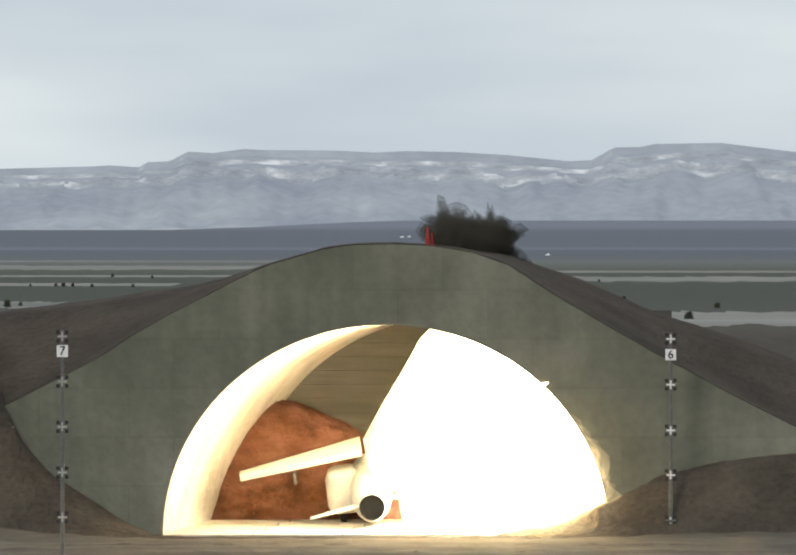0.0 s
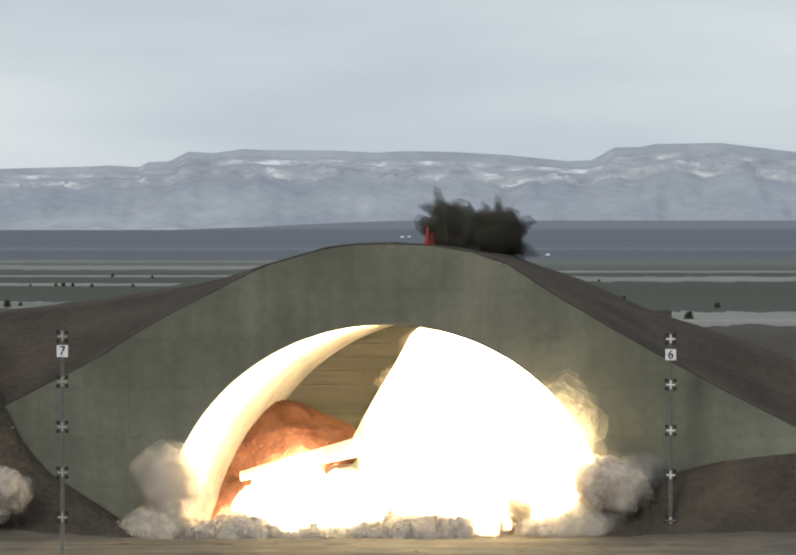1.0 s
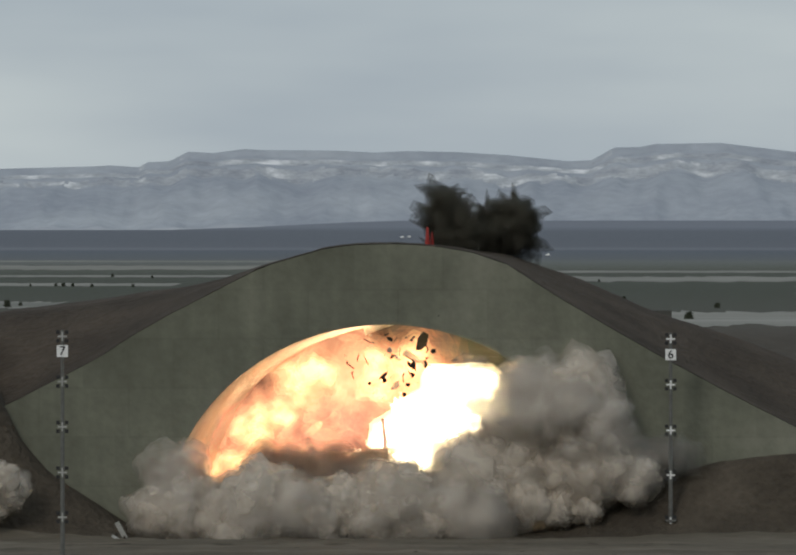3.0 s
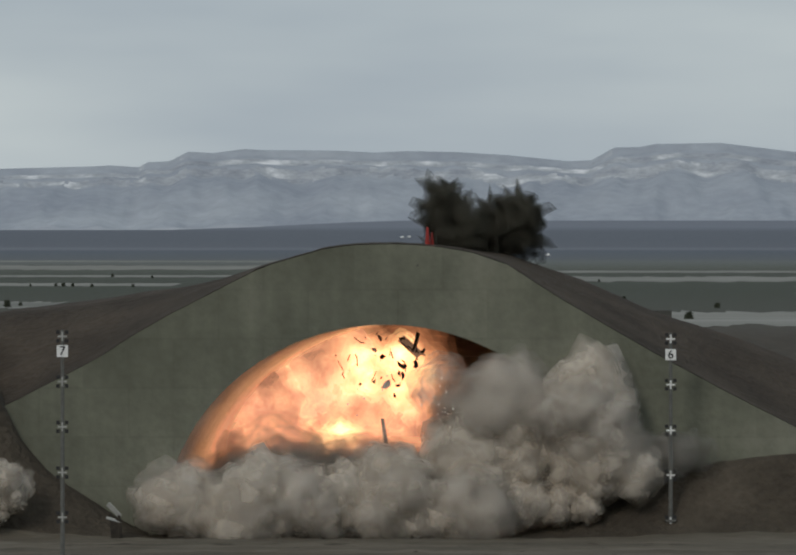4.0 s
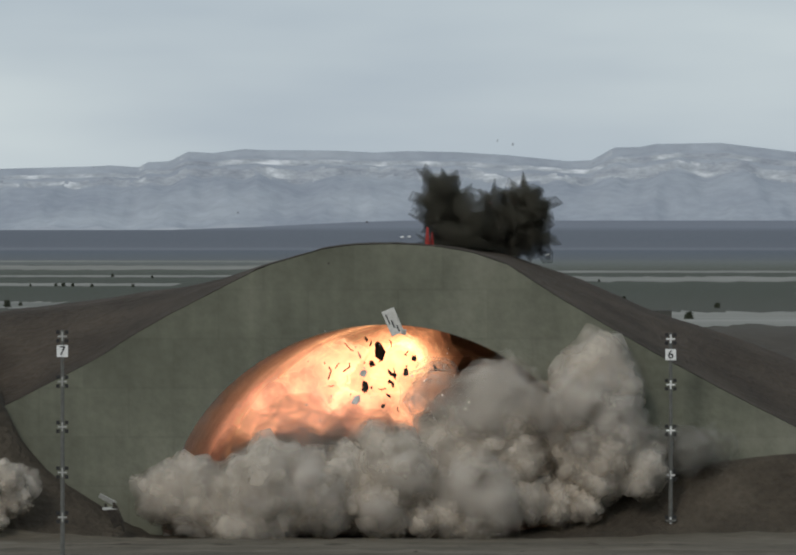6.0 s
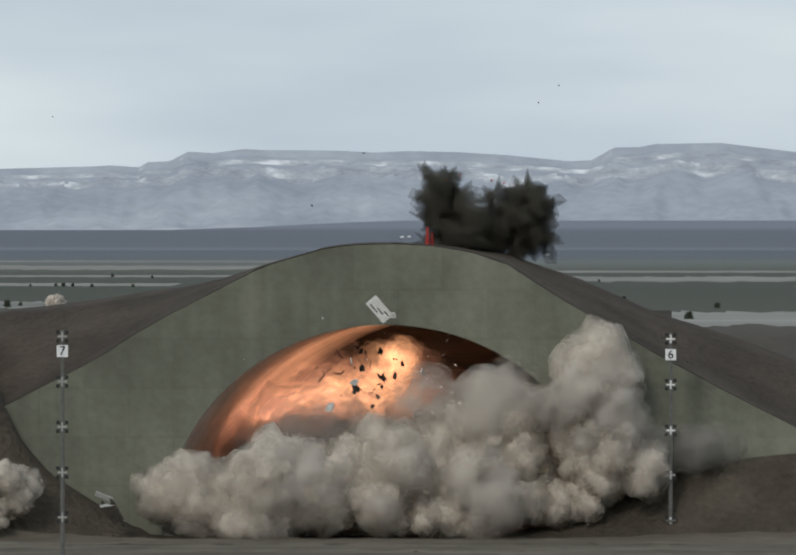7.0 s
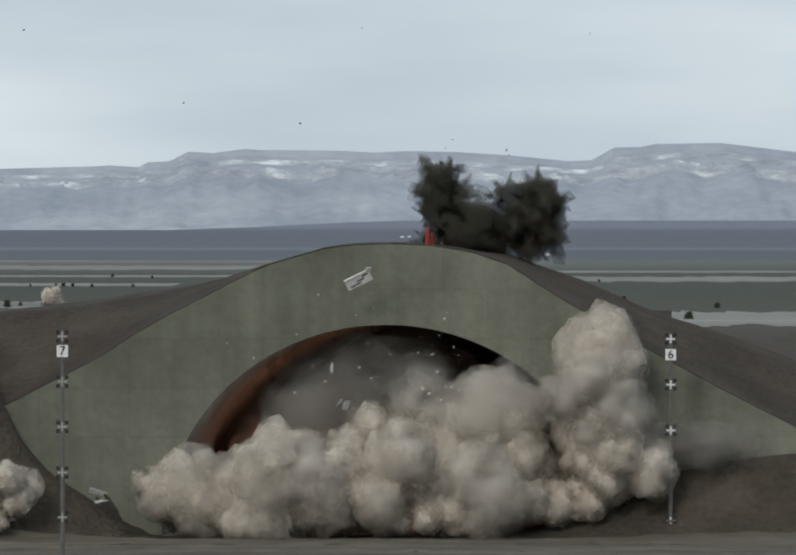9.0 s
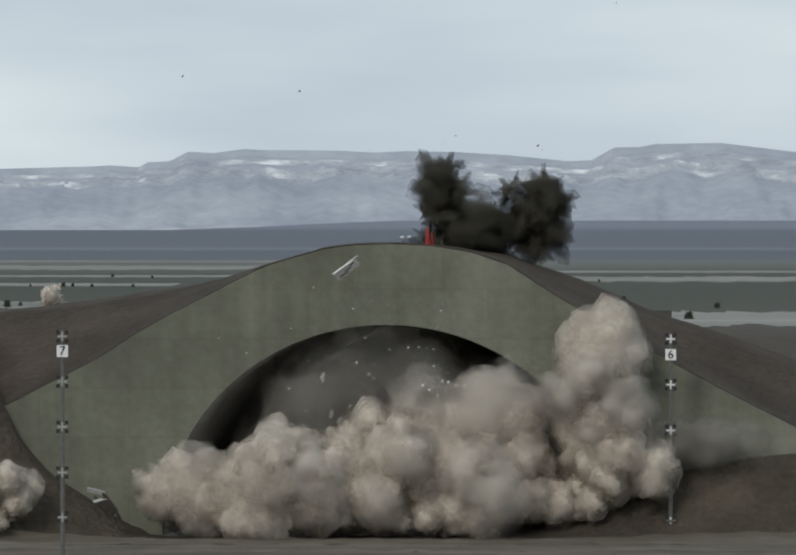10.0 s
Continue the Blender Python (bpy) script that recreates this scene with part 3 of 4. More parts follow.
def mast(x, top, rungs, digit, plate_row, d):
    p = spot(x, top, d)
    base = ground_height(p.x, d)
    ob = new("survey_mast")
    ob.location = (p.x, d, base)
    tagged(ob, "slim grey survey mast with cross targets and a numbered board", "mast", "survey masts")
    h = p.z - base
    part("pole", rod(bmesh.new(), (0, 0, -0.05), (0, 0, h), 0.10, 0.075), M_STEEL, ob)
    part("foot_plate", box(bmesh.new(), (0.5, 0.5, 0.08), Matrix.Translation((0, 0, 0.02)), 0.02), M_STEEL, ob)
    number_plate(digit, ob).location = (0, -0.12, spot(x, plate_row, d).z - base)
    for row in rungs:
        z = spot(x, row, d).z - base
        bm = box(bmesh.new(), (0.40, 0.03, 0.075), Matrix.Translation((0, -0.12, z)), 0.008)
        box(bm, (0.075, 0.034, 0.40), Matrix.Translation((0, -0.12, z)), 0.008)
        target = part("cross_target", bm, M_WHITE if digit == "6" else M_TARGET, ob, "pale cross target")
        for sx in (-1, 1):
            for sz in (-1, 1):
                part("corner_square", box(bmesh.new(), (0.16, 0.03, 0.16), Matrix.Translation((0.19 * sx, -0.125, z + 0.19 * sz)), 0.006), M_BLACK, target, "black corner square")
    return ob


mast(123, 650, (663, 752, 841, 931, 1019), "7", 692, 65.4)
mast(1321, 656, (668, 758, 848, 936, 1027), "6", 699, 81.2)

# ---- marker cones on the crest ----
def marker_cone(x, y, d, h, r):
    p = spot(x, y, d)
    ob = new("marker_cone")
    ob.location = (p.x, d, mound_height(p.x, d) - 0.05)
    tagged(ob, "bright red marker cone on the earth crest", "cone", "marker cones")
    part("cone_body", rod(bmesh.new(), (0, 0, 0), (0, 0, h), r, r * 0.35), M_RED, ob)
    part("cone_base", box(bmesh.new(), (r * 2.4, r * 2.4, 0.06), Matrix.Translation((0, 0, 0.03)), 0.01), M_RED, ob)


marker_cone(842, 480, 95, 0.95, 0.13)
marker_cone(851, 481, 95.4, 0.7, 0.11)


# ---- clouds of dust, soot and fire, in rigid puffs ----
def puff_mesh(name, seed, mat, sub=4, fold=0.29, size=1.0, fine=0.36, jag=0.0):
    """A rounded, cauliflower-like puff: swelling lobes with creases between them."""
    bm = bmesh.new()
    off = Vector((seed * 7.3, seed * 3.1, seed * 1.7))
    for v in bmesh.ops.create_icosphere(bm, subdivisions=sub, radius=1)["verts"]:
        p = v.co.normalized()
        d = 0.70 + fold * 2.2 * abs(noise.noise(p * 1.25 + off)) + fold * 1.0 * abs(noise.noise(p * 2.7 + off)) + fold * fine * abs(noise.noise(p * 6.0 + off))
        if jag:
            d += jag * max(0.0, noise.noise(p * 2.0 - off) - 0.1) * 1.8
        v.co = p * d * size
    return mesh(name, bm, mat)


def puff_set(name, core, veil, count, skins=(1.09, 1.21, 1.36), **kw):
    """Puffs, each with its core and thin skins of wisps round it."""
    return [(puff_mesh(name, k + 1, core, **kw), *(puff_mesh(name + "_wisp", k + 1, veil, **{**kw, "size": s, "fine": 0.1, "sub": 3}) for s in skins)) for k in range(count)]


def veil_set(name, veil, count, skins=(1.0, 0.86, 0.72, 0.56)):
    """Thin gas with no dense core: skin within skin."""
    return [tuple(puff_mesh(name if s == skins[0] else name + "_wisp", k + 41 + 10 * j, veil, fine=0.1, size=s, sub=3, fold=0.3) for j, s in enumerate(skins)) for k in range(count)]


DUST = puff_set("dust_puff", M_DUST, M_DUST_VEIL, 8, (0.80, 0.89, 0.98, 1.07, 1.17, 1.29), fold=0.25, fine=0.1, size=0.70)
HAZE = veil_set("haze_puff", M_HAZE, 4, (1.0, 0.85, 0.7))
BROWN = puff_set("brown_puff", M_BROWN, M_BROWN_VEIL, 5, (0.93, 1.02, 1.12, 1.24), fold=0.27, fine=0.15, size=0.84)
SOOT = puff_set("soot_puff", M_SOOT, M_SOOT_VEIL, 6, (0.85, 1.0, 1.16, 1.34, 1.55), fold=0.34, fine=0.4, jag=1.3, size=0.70)
FLASH = puff_set("flash_puff", M_FLASH, M_FLASH_VEIL, 5, (1.04, 1.09, 1.15), fold=0.26, fine=0.2)
FLAME = puff_set("flame_dust_puff", M_FLAME, M_FLAME_VEIL, 6, (1.08, 1.2, 1.34), fold=0.34, fine=0.2, jag=0.3)
GLOW = veil_set("glow_puff", M_GLOW, 4)
THIN = veil_set("thin_puff", M_THIN, 5)
DIM = veil_set("dim_lit_puff", M_DIM, 4)
FLARE = veil_set("flare_puff", M_FLARE, 4, (1.4, 1.2, 1.0, 0.8, 0.6, 0.4))
LIT_DUST = veil_set("lit_dust_puff", M_LIT_DUST, 4)
BLAZE = [tuple(puff_mesh("blaze_puff" if k == 0 else "blaze_wisp", j + 61, mat, fine=0.1, size=sz, sub=3, fold=0.3)
               for k, (sz, mat) in enumerate([(0.35, M_BLAZE), (0.5, M_BLAZE), (0.66, M_BLAZE), (0.85, M_BLAZE_EDGE), (1.05, M_BLAZE_EDGE), (1.3, M_BLAZE_EDGE), (1.6, M_BLAZE_EDGE)])) for j in range(5)]
SPARK = veil_set("flame_tongue", M_FLAME_VEIL, 4)


def puff(meshes, thing, size):
    ob = new("puff", meshes[0])
    ob.parent, ob.scale = thing, size
    for me in meshes[1:]:
        new("wisp", me).parent = ob
    return ob


def cloud(name, meshes, count, radius, seed, label, category, flat=1.0):
    """A cloud of puffs: radius in metres; each puff keeps its own place in the cloud."""
    rnd = random.Random(seed)
    thing = new(name)
    tagged(thing, label, category)
    puffs = []
    for k in range(count):
        r = radius * rnd.uniform(0.6, 1.3)
        ob = puff(rnd.choice(meshes), thing, (r, r, r * flat))
        a, z, q = 2.4 * k + rnd.uniform(-0.4, 0.4), 1 - 2 * (k + 0.5) / count, rnd.uniform(0.45, 1)
        c = math.sqrt(1 - z * z)
        puffs.append((ob, (q * c * math.cos(a), q * z, q * c * math.sin(a)), [rnd.uniform(0, 360) for _ in range(3)], rnd.uniform(-40, 40)))
    return puffs


def arc_cloud(name, meshes, count, radius, seed, label, category, a0, a1, reach):
    """Puffs strung along the vault, from a0 to a1 degrees round its arch, at a share of its reach."""
    rnd = random.Random(seed)
    thing = tagged(new(name), label, category)
    puffs = []
    for k in range(count):
        r = radius * rnd.uniform(0.7, 1.25)
        a, q = radians(a0 + (a1 - a0) * (k + 0.5) / count + rnd.uniform(-3, 3)), reach * rnd.uniform(0.88, 1.08)
        ob = puff(rnd.choice(meshes), thing, (r, r, r))
        puffs.append((ob, (math.cos(a) * AW * q, math.sin(a) * ATOP * q, rnd.uniform(-1.5, 1.5)), [rnd.uniform(0, 360) for _ in range(3)], rnd.uniform(-40, 40)))
    return puffs


def drift(puffs, rows):
    """Rows of seconds, place across and down, metres out, spread across and down in metres."""
    for ob, (ox, oz, oy), turn, spin in puffs:
        keyed = []
        for t, x, y, d, sx, sz in rows:
            p = spot(x, y, d)
            keyed.append((t, pose(p.x + ox * sx, d + oy * min(sx, sz), p.z + oz * sz, turn[0] + spin * t * 0.15, turn[1], turn[2] + spin * t * 0.2)))
        walk(ob, keyed)
dust_a = cloud("dust_cloud", DUST, 9, 1.1, 1, "pale tan dust billowing from the shelter's foot", "dust")
dust_b = cloud("dust_cloud", DUST, 9, 1.2, 2, "pale tan dust billowing before the opening", "dust")
dust_c = cloud("dust_cloud", DUST, 9, 1.2, 3, "pale tan dust billowing before the opening", "dust")
dust_d = cloud("dust_cloud", DUST, 9, 1.25, 4, "pale tan dust billowing before the opening", "dust")
dust_e = cloud("dust_cloud", DUST, 14, 1.5, 5, "broad grey-tan dust bank hanging before the opening", "dust")
dust_f = cloud("dust_column", DUST, 6, 1.45, 6, "tall pale dust column with a rounded head", "dust")
dust_g = cloud("dust_column", DUST, 9, 1.4, 7, "shaded stem of the tall dust column", "dust")
dust_h = cloud("dust_cloud", DUST, 10, 0.95, 8, "pale dust puffs rolling along the berm", "dust")
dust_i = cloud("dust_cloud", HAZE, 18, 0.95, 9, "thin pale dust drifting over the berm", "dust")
dust_j = cloud("dust_cloud", DUST, 13, 0.7, 10, "low row of small dust puffs along the ground", "dust")
dust_k = cloud("dust_cloud", DUST, 14, 0.7, 11, "low row of small dust puffs along the ground", "dust")
dust_l = cloud("dust_cloud", DUST, 8, 0.65, 12, "pale dust puffs at the foot of the bank", "dust")
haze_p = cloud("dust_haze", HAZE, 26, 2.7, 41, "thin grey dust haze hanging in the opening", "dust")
haze_q = cloud("dust_haze", THIN, 14, 1.5, 42, "thin grey dust veil above the dust bank", "dust")
dust_r = cloud("dust_cloud", DUST, 9, 0.8, 43, "pale dust rolling at the corner of the opening", "dust")
haze_s = cloud("dust_haze", THIN, 16, 1.5, 44, "soft outer dust hanging before the dust bank", "dust")
haze_u = cloud("dust_haze", THIN, 12, 1.0, 52, "thin pinkish dust blown out of the opening's corner", "dust")
haze_t = cloud("dust_haze", THIN, 9, 1.2, 45, "soft outer dust round the tall column", "dust")
lit_dust_h = cloud("fire_glow", LIT_DUST, 18, 2.0, 46, "soft orange glow put in for fire-lit dust inside the shelter", "fire")
dim_h = cloud("fire_glow", DIM, 16, 2.2, 47, "dull orange glow put in for fire-lit haze filling the shelter", "fire")
fire_o = cloud("fire_glow", FLARE, 24, 1.3, 48, "yellow fire licking round the opening's edge", "fire")
fire_l = arc_cloud("fireball", BLAZE, 30, 1.0, 50, "bright yellow fire under the vault's side", "fire", 168, 108, 0.86)
fire_v = cloud("fire_glow", FLARE, 20, 0.8, 51, "ragged yellow fringe of the fireball", "fire")
fire_f = cloud("fire_glow", GLOW, 5, 1.5, 49, "yellow glowing gas before the fire's core", "fire")
dust_n = cloud("dust_cloud", DUST, 5, 0.62, 18, "small white dust puff far out on the plain", "dust")
dust_o = cloud("dust_jet", BROWN, 6, 0.62, 19, "dark dust jet standing before the fire", "dust")
dust_m = cloud("dust_cloud", BROWN, 16, 1.4, 13, "brown dust filling the inside of the shelter", "dust")
soot_l = cloud("soot_plume", SOOT, 16, 0.42, 14, "dark soot jet thrown up from the crest", "smoke", 1.3)
soot_r = cloud("soot_plume", SOOT, 16, 0.42, 15, "dark soot jet thrown sideways from the crest", "smoke")
soot_c = cloud("soot_plume", SOOT, 14, 0.52, 16, "dense dark soot at the hole in the crest", "smoke")
fire_a = cloud("fireball", FLASH, 20, 2.4, 20, "white-hot fireball bursting from the opening", "fire")
fire_big = cloud("fireball", FLASH, 1, 5.0, 26, "white-hot heart of the fireball", "fire", 1.12)
fire_g = cloud("fire_glow", GLOW, 12, 1.7, 27, "yellow-orange glowing gas under the vault", "fire")
fire_b = cloud("fireball", FLASH, 12, 1.2, 21, "yellow-white fire along the shelter's floor", "fire")
fire_e = cloud("fireball", BLAZE, 14, 1.15, 24, "last white-hot core of the fire under the vault", "fire")
flame_dust_c = cloud("flames", FLAME, 22, 1.7, 22, "orange flames and fire-lit dust, given a glow, rolling inside the shelter", "fire")
flame_d = cloud("flames", GLOW, 12, 0.75, 23, "small orange flames under the vault", "fire")
flame_s = arc_cloud("flames", GLOW, 18, 0.62, 25, "streak of orange flame along the vault", "fire", 158, 98, 0.86)


# ---- flying fragments ----
def shard(name, rnd, size, mat, label, category, group, parts=1):
    """A torn, bent plate with an uneven outline."""
    bm = bmesh.new()
    n = rnd.randint(6, 9)
    ring = [(math.cos(2 * math.pi * k / n) * size * rnd.uniform(0.35, 1.0), math.sin(2 * math.pi * k / n) * size * rnd.uniform(0.25, 0.7)) for k in range(n)]
    bend = rnd.uniform(-0.6, 0.6)
    lo = [bm.verts.new((x, -0.04 * size + bend * x * x / size, z)) for x, z in ring]
    hi = [bm.verts.new((x, 0.04 * size + bend * x * x / size, z)) for x, z in ring]
    bm.faces.new(lo)
    bm.faces.new(hi[::-1])
    for k in range(n):
        bm.faces.new((lo[k], hi[k], hi[(k + 1) % n], lo[(k + 1) % n]))
    bmesh.ops.recalc_face_normals(bm, faces=bm.faces)
    return tagged(part(name, bm, mat), label, category, group)


def beam_scrap(rnd, size):
    """A length of bent channel with a torn flange."""
    bm = box(bmesh.new(), (size * 2, size * 0.16, size * 0.3), bevel=0.02)
    box(bm, (size * 0.9, size * 0.12, size * 0.28), pose(size * 1.15, 0, size * 0.32, 0, rnd.uniform(-60, -30), 0), 0.02)
    return tagged(part("bent_scrap", bm, M_CHAR), "bent charred scrap flying through the fire", "debris", "flying debris")


rnd = random.Random(77)
chunks = [beam_scrap(rnd, rnd.uniform(0.14, 0.26)) if k % 4 == 0 else
          shard("charred_fragment", rnd, rnd.uniform(0.10, 0.34), M_CHAR, "charred torn fragment flying through the fire", "debris", "flying debris") for k in range(34)]
specks = [shard("pale_fragment", rnd, rnd.uniform(0.04, 0.085), M_SCRAP, "small pale scrap flying through the dust", "debris", "pale scraps") for k in range(46)]
sky_bits = [shard("dark_fragment", rnd, rnd.uniform(0.07, 0.11), M_CHAR, "small dark fragment flung high into the air", "debris", "flung fragments") for k in range(6)]
red_bits = [shard("red_fragment", rnd, 0.10, M_RED, "small red scrap thrown up from the crest", "debris", "red scraps") for k in range(4)]
pale_plates = [shard("pale_plate", rnd, 0.36, M_SCRAP, "twisted pale metal plate tumbling in the air", "debris", "tumbling plates") for k in range(3)]

panel = tagged(new("door_panel"), "white rectangular panel with black slots flying past the front", "panel")
part("sheet", box(bmesh.new(), (1.25, 0.05, 0.62), bevel=0.02), M_SCRAP, panel)
part("edge_rib", box(bmesh.new(), (1.25, 0.09, 0.05), Matrix.Translation((0, -0.03, 0.29)), 0.01), M_SCRAP, panel)
for k in range(3):
    part("slot", box(bmesh.new(), (0.5 - 0.1 * k, 0.02, 0.06), Matrix.Translation((-0.2 + 0.28 * k, -0.035, -0.16 + 0.14 * k)), 0.004), M_BLACK, panel, "black slot")
part("torn_corner", box(bmesh.new(), (0.3, 0.05, 0.25), pose(0.62, -0.05, 0.3, 20, 30, 25), 0.02), M_SCRAP, panel)
flap = shard("dark_flap", rnd, 0.8, M_CHAR, "large dark torn sheet hanging from the arch's crown", "debris", "flying debris")

wreck = tagged(new("wrecked_frame"), "torn pale panel on a dark bent frame by the bank", "wreckage")
part("sheet", box(bmesh.new(), (0.85, 0.05, 0.26), pose(0, 0, 0.5, 30, 22, 0), 0.02), M_TARGET, wreck)
part("sheet", box(bmesh.new(), (0.7, 0.05, 0.14), pose(0.15, -0.05, 0.1, -30, -8, 10), 0.02), M_TARGET, wreck)
part("strut", rod(bmesh.new(), (0.3, 0, 0.4), (0.95, 0.1, -0.9), 0.07), M_CHAR, wreck)
part("strut", rod(bmesh.new(), (-0.1, 0.05, 0.3), (0.5, 0.1, -0.8), 0.06), M_CHAR, wreck)
part("torn_skin", box(bmesh.new(), (0.55, 0.06, 0.95), pose(0.45, 0.05, -0.25, 10, -28, 0), 0.03), M_CHAR, wreck)


def fling(ob, rows, seed, spin=60.0):
    """Rows of seconds, place across and down, metres out; it tumbles on the way."""
    r = random.Random(seed)
    a, b, c = (r.uniform(0, 360) for _ in range(3))
    wa, wb = r.uniform(-spin, spin), r.uniform(-spin, spin)
    keyed = []
    for t, x, y, d in rows:
        keyed.append((t, Matrix.Translation(spot(x, y, d)) @ pose(0, 0, 0, a + wa * t, b + wb * t * 0.6, c)))
    walk(ob, keyed)


def motions():
    drift(dust_a, [(0, 330, 1180, 82.5, 0.5, 0.5), (0.6, 320, 1110, 82.5, 1, 0.8), (1.0, 318, 1060, 82.4, 1.1, 0.9), (2.5, 335, 1020, 82, 1.5, 1.0), (4.5, 365, 990, 82, 1.7, 1.4), (7.5, 372, 975, 82, 1.9, 1.7), (10, 380, 970, 82, 2.2, 1.8)])
    drift(dust_b, [(0, 450, 1200, 82.5, 1, 0.5), (0.8, 460, 1120, 82.5, 1.5, 0.8), (2.5, 490, 1025, 82, 2.0, 1.0), (4.5, 500, 995, 82, 2.2, 1.4), (7.5, 520, 970, 82, 2.3, 1.9), (10, 525, 960, 82, 2.4, 2.1)])
    drift(dust_c, [(0, 650, 1200, 82.5, 1, 0.5), (0.8, 650, 1120, 82.5, 1.5, 0.8), (2.5, 650, 1025, 82, 2.0, 1.0), (4.5, 650, 985, 82, 2.2, 1.5), (7.5, 650, 955, 82, 2.3, 2.0), (10, 640, 950, 82, 2.4, 2.3)])
    drift(dust_d, [(0, 800, 1200, 82.5, 1, 0.5), (0.8, 800, 1120, 82.5, 1.5, 0.8), (2.5, 790, 1020, 82, 2.0, 1.0), (4.5, 780, 970, 82, 2.1, 1.7), (7.5, 775, 935, 82, 2.2, 2.3), (10, 770, 920, 82, 2.3, 2.6)])
    drift(dust_e, [(0, 950, 1300, 83, 1.5, 0.5), (1.5, 960, 1180, 83, 2, 0.8), (2.5, 980, 1000, 83, 2.6, 1.3), (4.5, 970, 920, 82.8, 3.0, 2.0), (7.5, 960, 905, 82.6, 3.4, 2.2), (10, 960, 905, 82.4, 3.4, 2.1)])
    drift(dust_f, [(0, 1150, 1250, 83, 0.4, 0.4), (1.0, 1150, 1080, 83, 0.6, 0.6), (2.5, 1140, 810, 83, 0.9, 1.2), (4.5, 1165, 775, 82.8, 0.8, 0.9), (7.5, 1174, 725, 82.6, 0.6, 0.7), (10, 1184, 690, 82.5, 0.75, 0.7)])
    drift(dust_g, [(0, 1130, 1250, 83, 0.8, 0.5), (1.0, 1140, 1120, 83, 1, 1), (2.5, 1120, 920, 83, 1.5, 1.6), (4.5, 1140, 890, 83, 1.5, 2.0), (7.5, 1160, 870, 82.8, 1.2, 2.4), (10, 1165, 850, 82.8, 1.2, 2.7)])
    drift(dust_h, [(0, 1170, 1120, 82.6, 0.5, 0.5), (0.8, 1190, 970, 82.2, 0.8, 0.5), (2.5, 1195, 940, 82, 1.3, 0.9), (4.5, 1195, 925, 82, 1.5, 1.3), (7.5, 1205, 920, 81.8, 1.7, 1.6), (10, 1218, 920, 81.8, 1.8, 1.7)])
    drift(dust_i, [(0, 1240, 1080, 83, 0.5, 0.3), (0.8, 1250, 950, 83, 1.0, 0.2), (2.5, 1280, 905, 82.6, 1.8, 0.5), (4.5, 1310, 890, 82.4, 2.4, 0.6), (7.5, 1345, 880, 82.2, 3.0, 0.6), (10, 1370, 870, 82, 3.4, 0.6)])
    drift(dust_j, [(0, 480, 1140, 81.2, 3, 0.2), (0.5, 480, 1100, 81.2, 3.2, 0.3), (1.0, 480, 1055, 81.2, 3.4, 0.3), (2.5, 500, 1035, 81.2, 3.6, 0.4), (4.5, 510, 1030, 81.2, 3.8, 0.5), (10, 520, 1020, 81.2, 4.0, 0.6)])
    drift(dust_k, [(0, 820, 1140, 81.2, 3, 0.2), (0.5, 820, 1090, 81.2, 3.6, 0.3), (1.0, 820, 1055, 81.2, 3.8, 0.3), (2.5, 830, 1035, 81.2, 4.2, 0.4), (4.5, 850, 1030, 81.2, 4.4, 0.5), (10, 870, 1018, 81.2, 4.6, 0.6)])
    drift(dust_l, [(0, 0, 1180, 80, 0.4, 0.4), (0.7, 5, 980, 79.8, 0.6, 0.8), (2.5, 0, 965, 79.7, 0.7, 1.2), (4.5, 5, 965, 79.6, 0.9, 1.5), (10, 10, 970, 79.6, 1.2, 1.7)])
    drift(haze_p, [(0, 700, 1400, 88, 4, 0.5), (2.0, 640, 1250, 88, 4, 0.5), (3.2, 600, 1010, 87.5, 5, 1.0), (4.5, 610, 985, 87.5, 5.2, 1.3), (6.5, 670, 950, 87.5, 6, 1.9), (8, 720, 890, 87.5, 6.4, 3.0), (10, 740, 840, 87.5, 6.4, 4.2)])
    drift(haze_q, [(0, 960, 1400, 83, 2, 0.5), (1.2, 1080, 1050, 83, 1, 1), (1.9, 1150, 850, 83, 1.0, 2.0), (2.6, 1080, 800, 83, 2.4, 1.8), (4.5, 980, 790, 82.6, 2.8, 1.6), (7.5, 960, 810, 82.4, 3.0, 1.4), (10, 960, 810, 82.2, 3.2, 1.4)])
    drift(dust_r, [(0, 1110, 1160, 82.6, 1, 0.3), (0.8, 1110, 1080, 82.4, 1.4, 0.4), (2.5, 1110, 1000, 82, 1.9, 0.6), (4.5, 1105, 990, 82, 2.0, 0.8), (10, 1110, 985, 81.9, 2.1, 0.9)])
    drift(haze_s, [(0, 700, 1250, 81.4, 7, 0.2), (0.8, 700, 1130, 81.2, 8, 0.3), (2.5, 700, 1020, 80.8, 9.5, 0.7), (4.5, 720, 985, 80.6, 9.5, 1.2), (7.5, 730, 955, 80.4, 9.5, 1.7), (10, 730, 945, 80.3, 9.5, 1.9)])
    drift(haze_u, [(0, 450, 1200, 84, 1, 0.5), (0.6, 380, 1060, 82.8, 0.8, 0.8), (1.0, 335, 960, 82.4, 0.9, 1.2), (2.0, 330, 940, 82.2, 1.4, 1.8), (2.7, 350, 950, 82, 1.4, 1.5), (4.5, 360, 990, 82, 1.6, 1.0), (10, 370, 990, 81.8, 1.8, 0.9)])
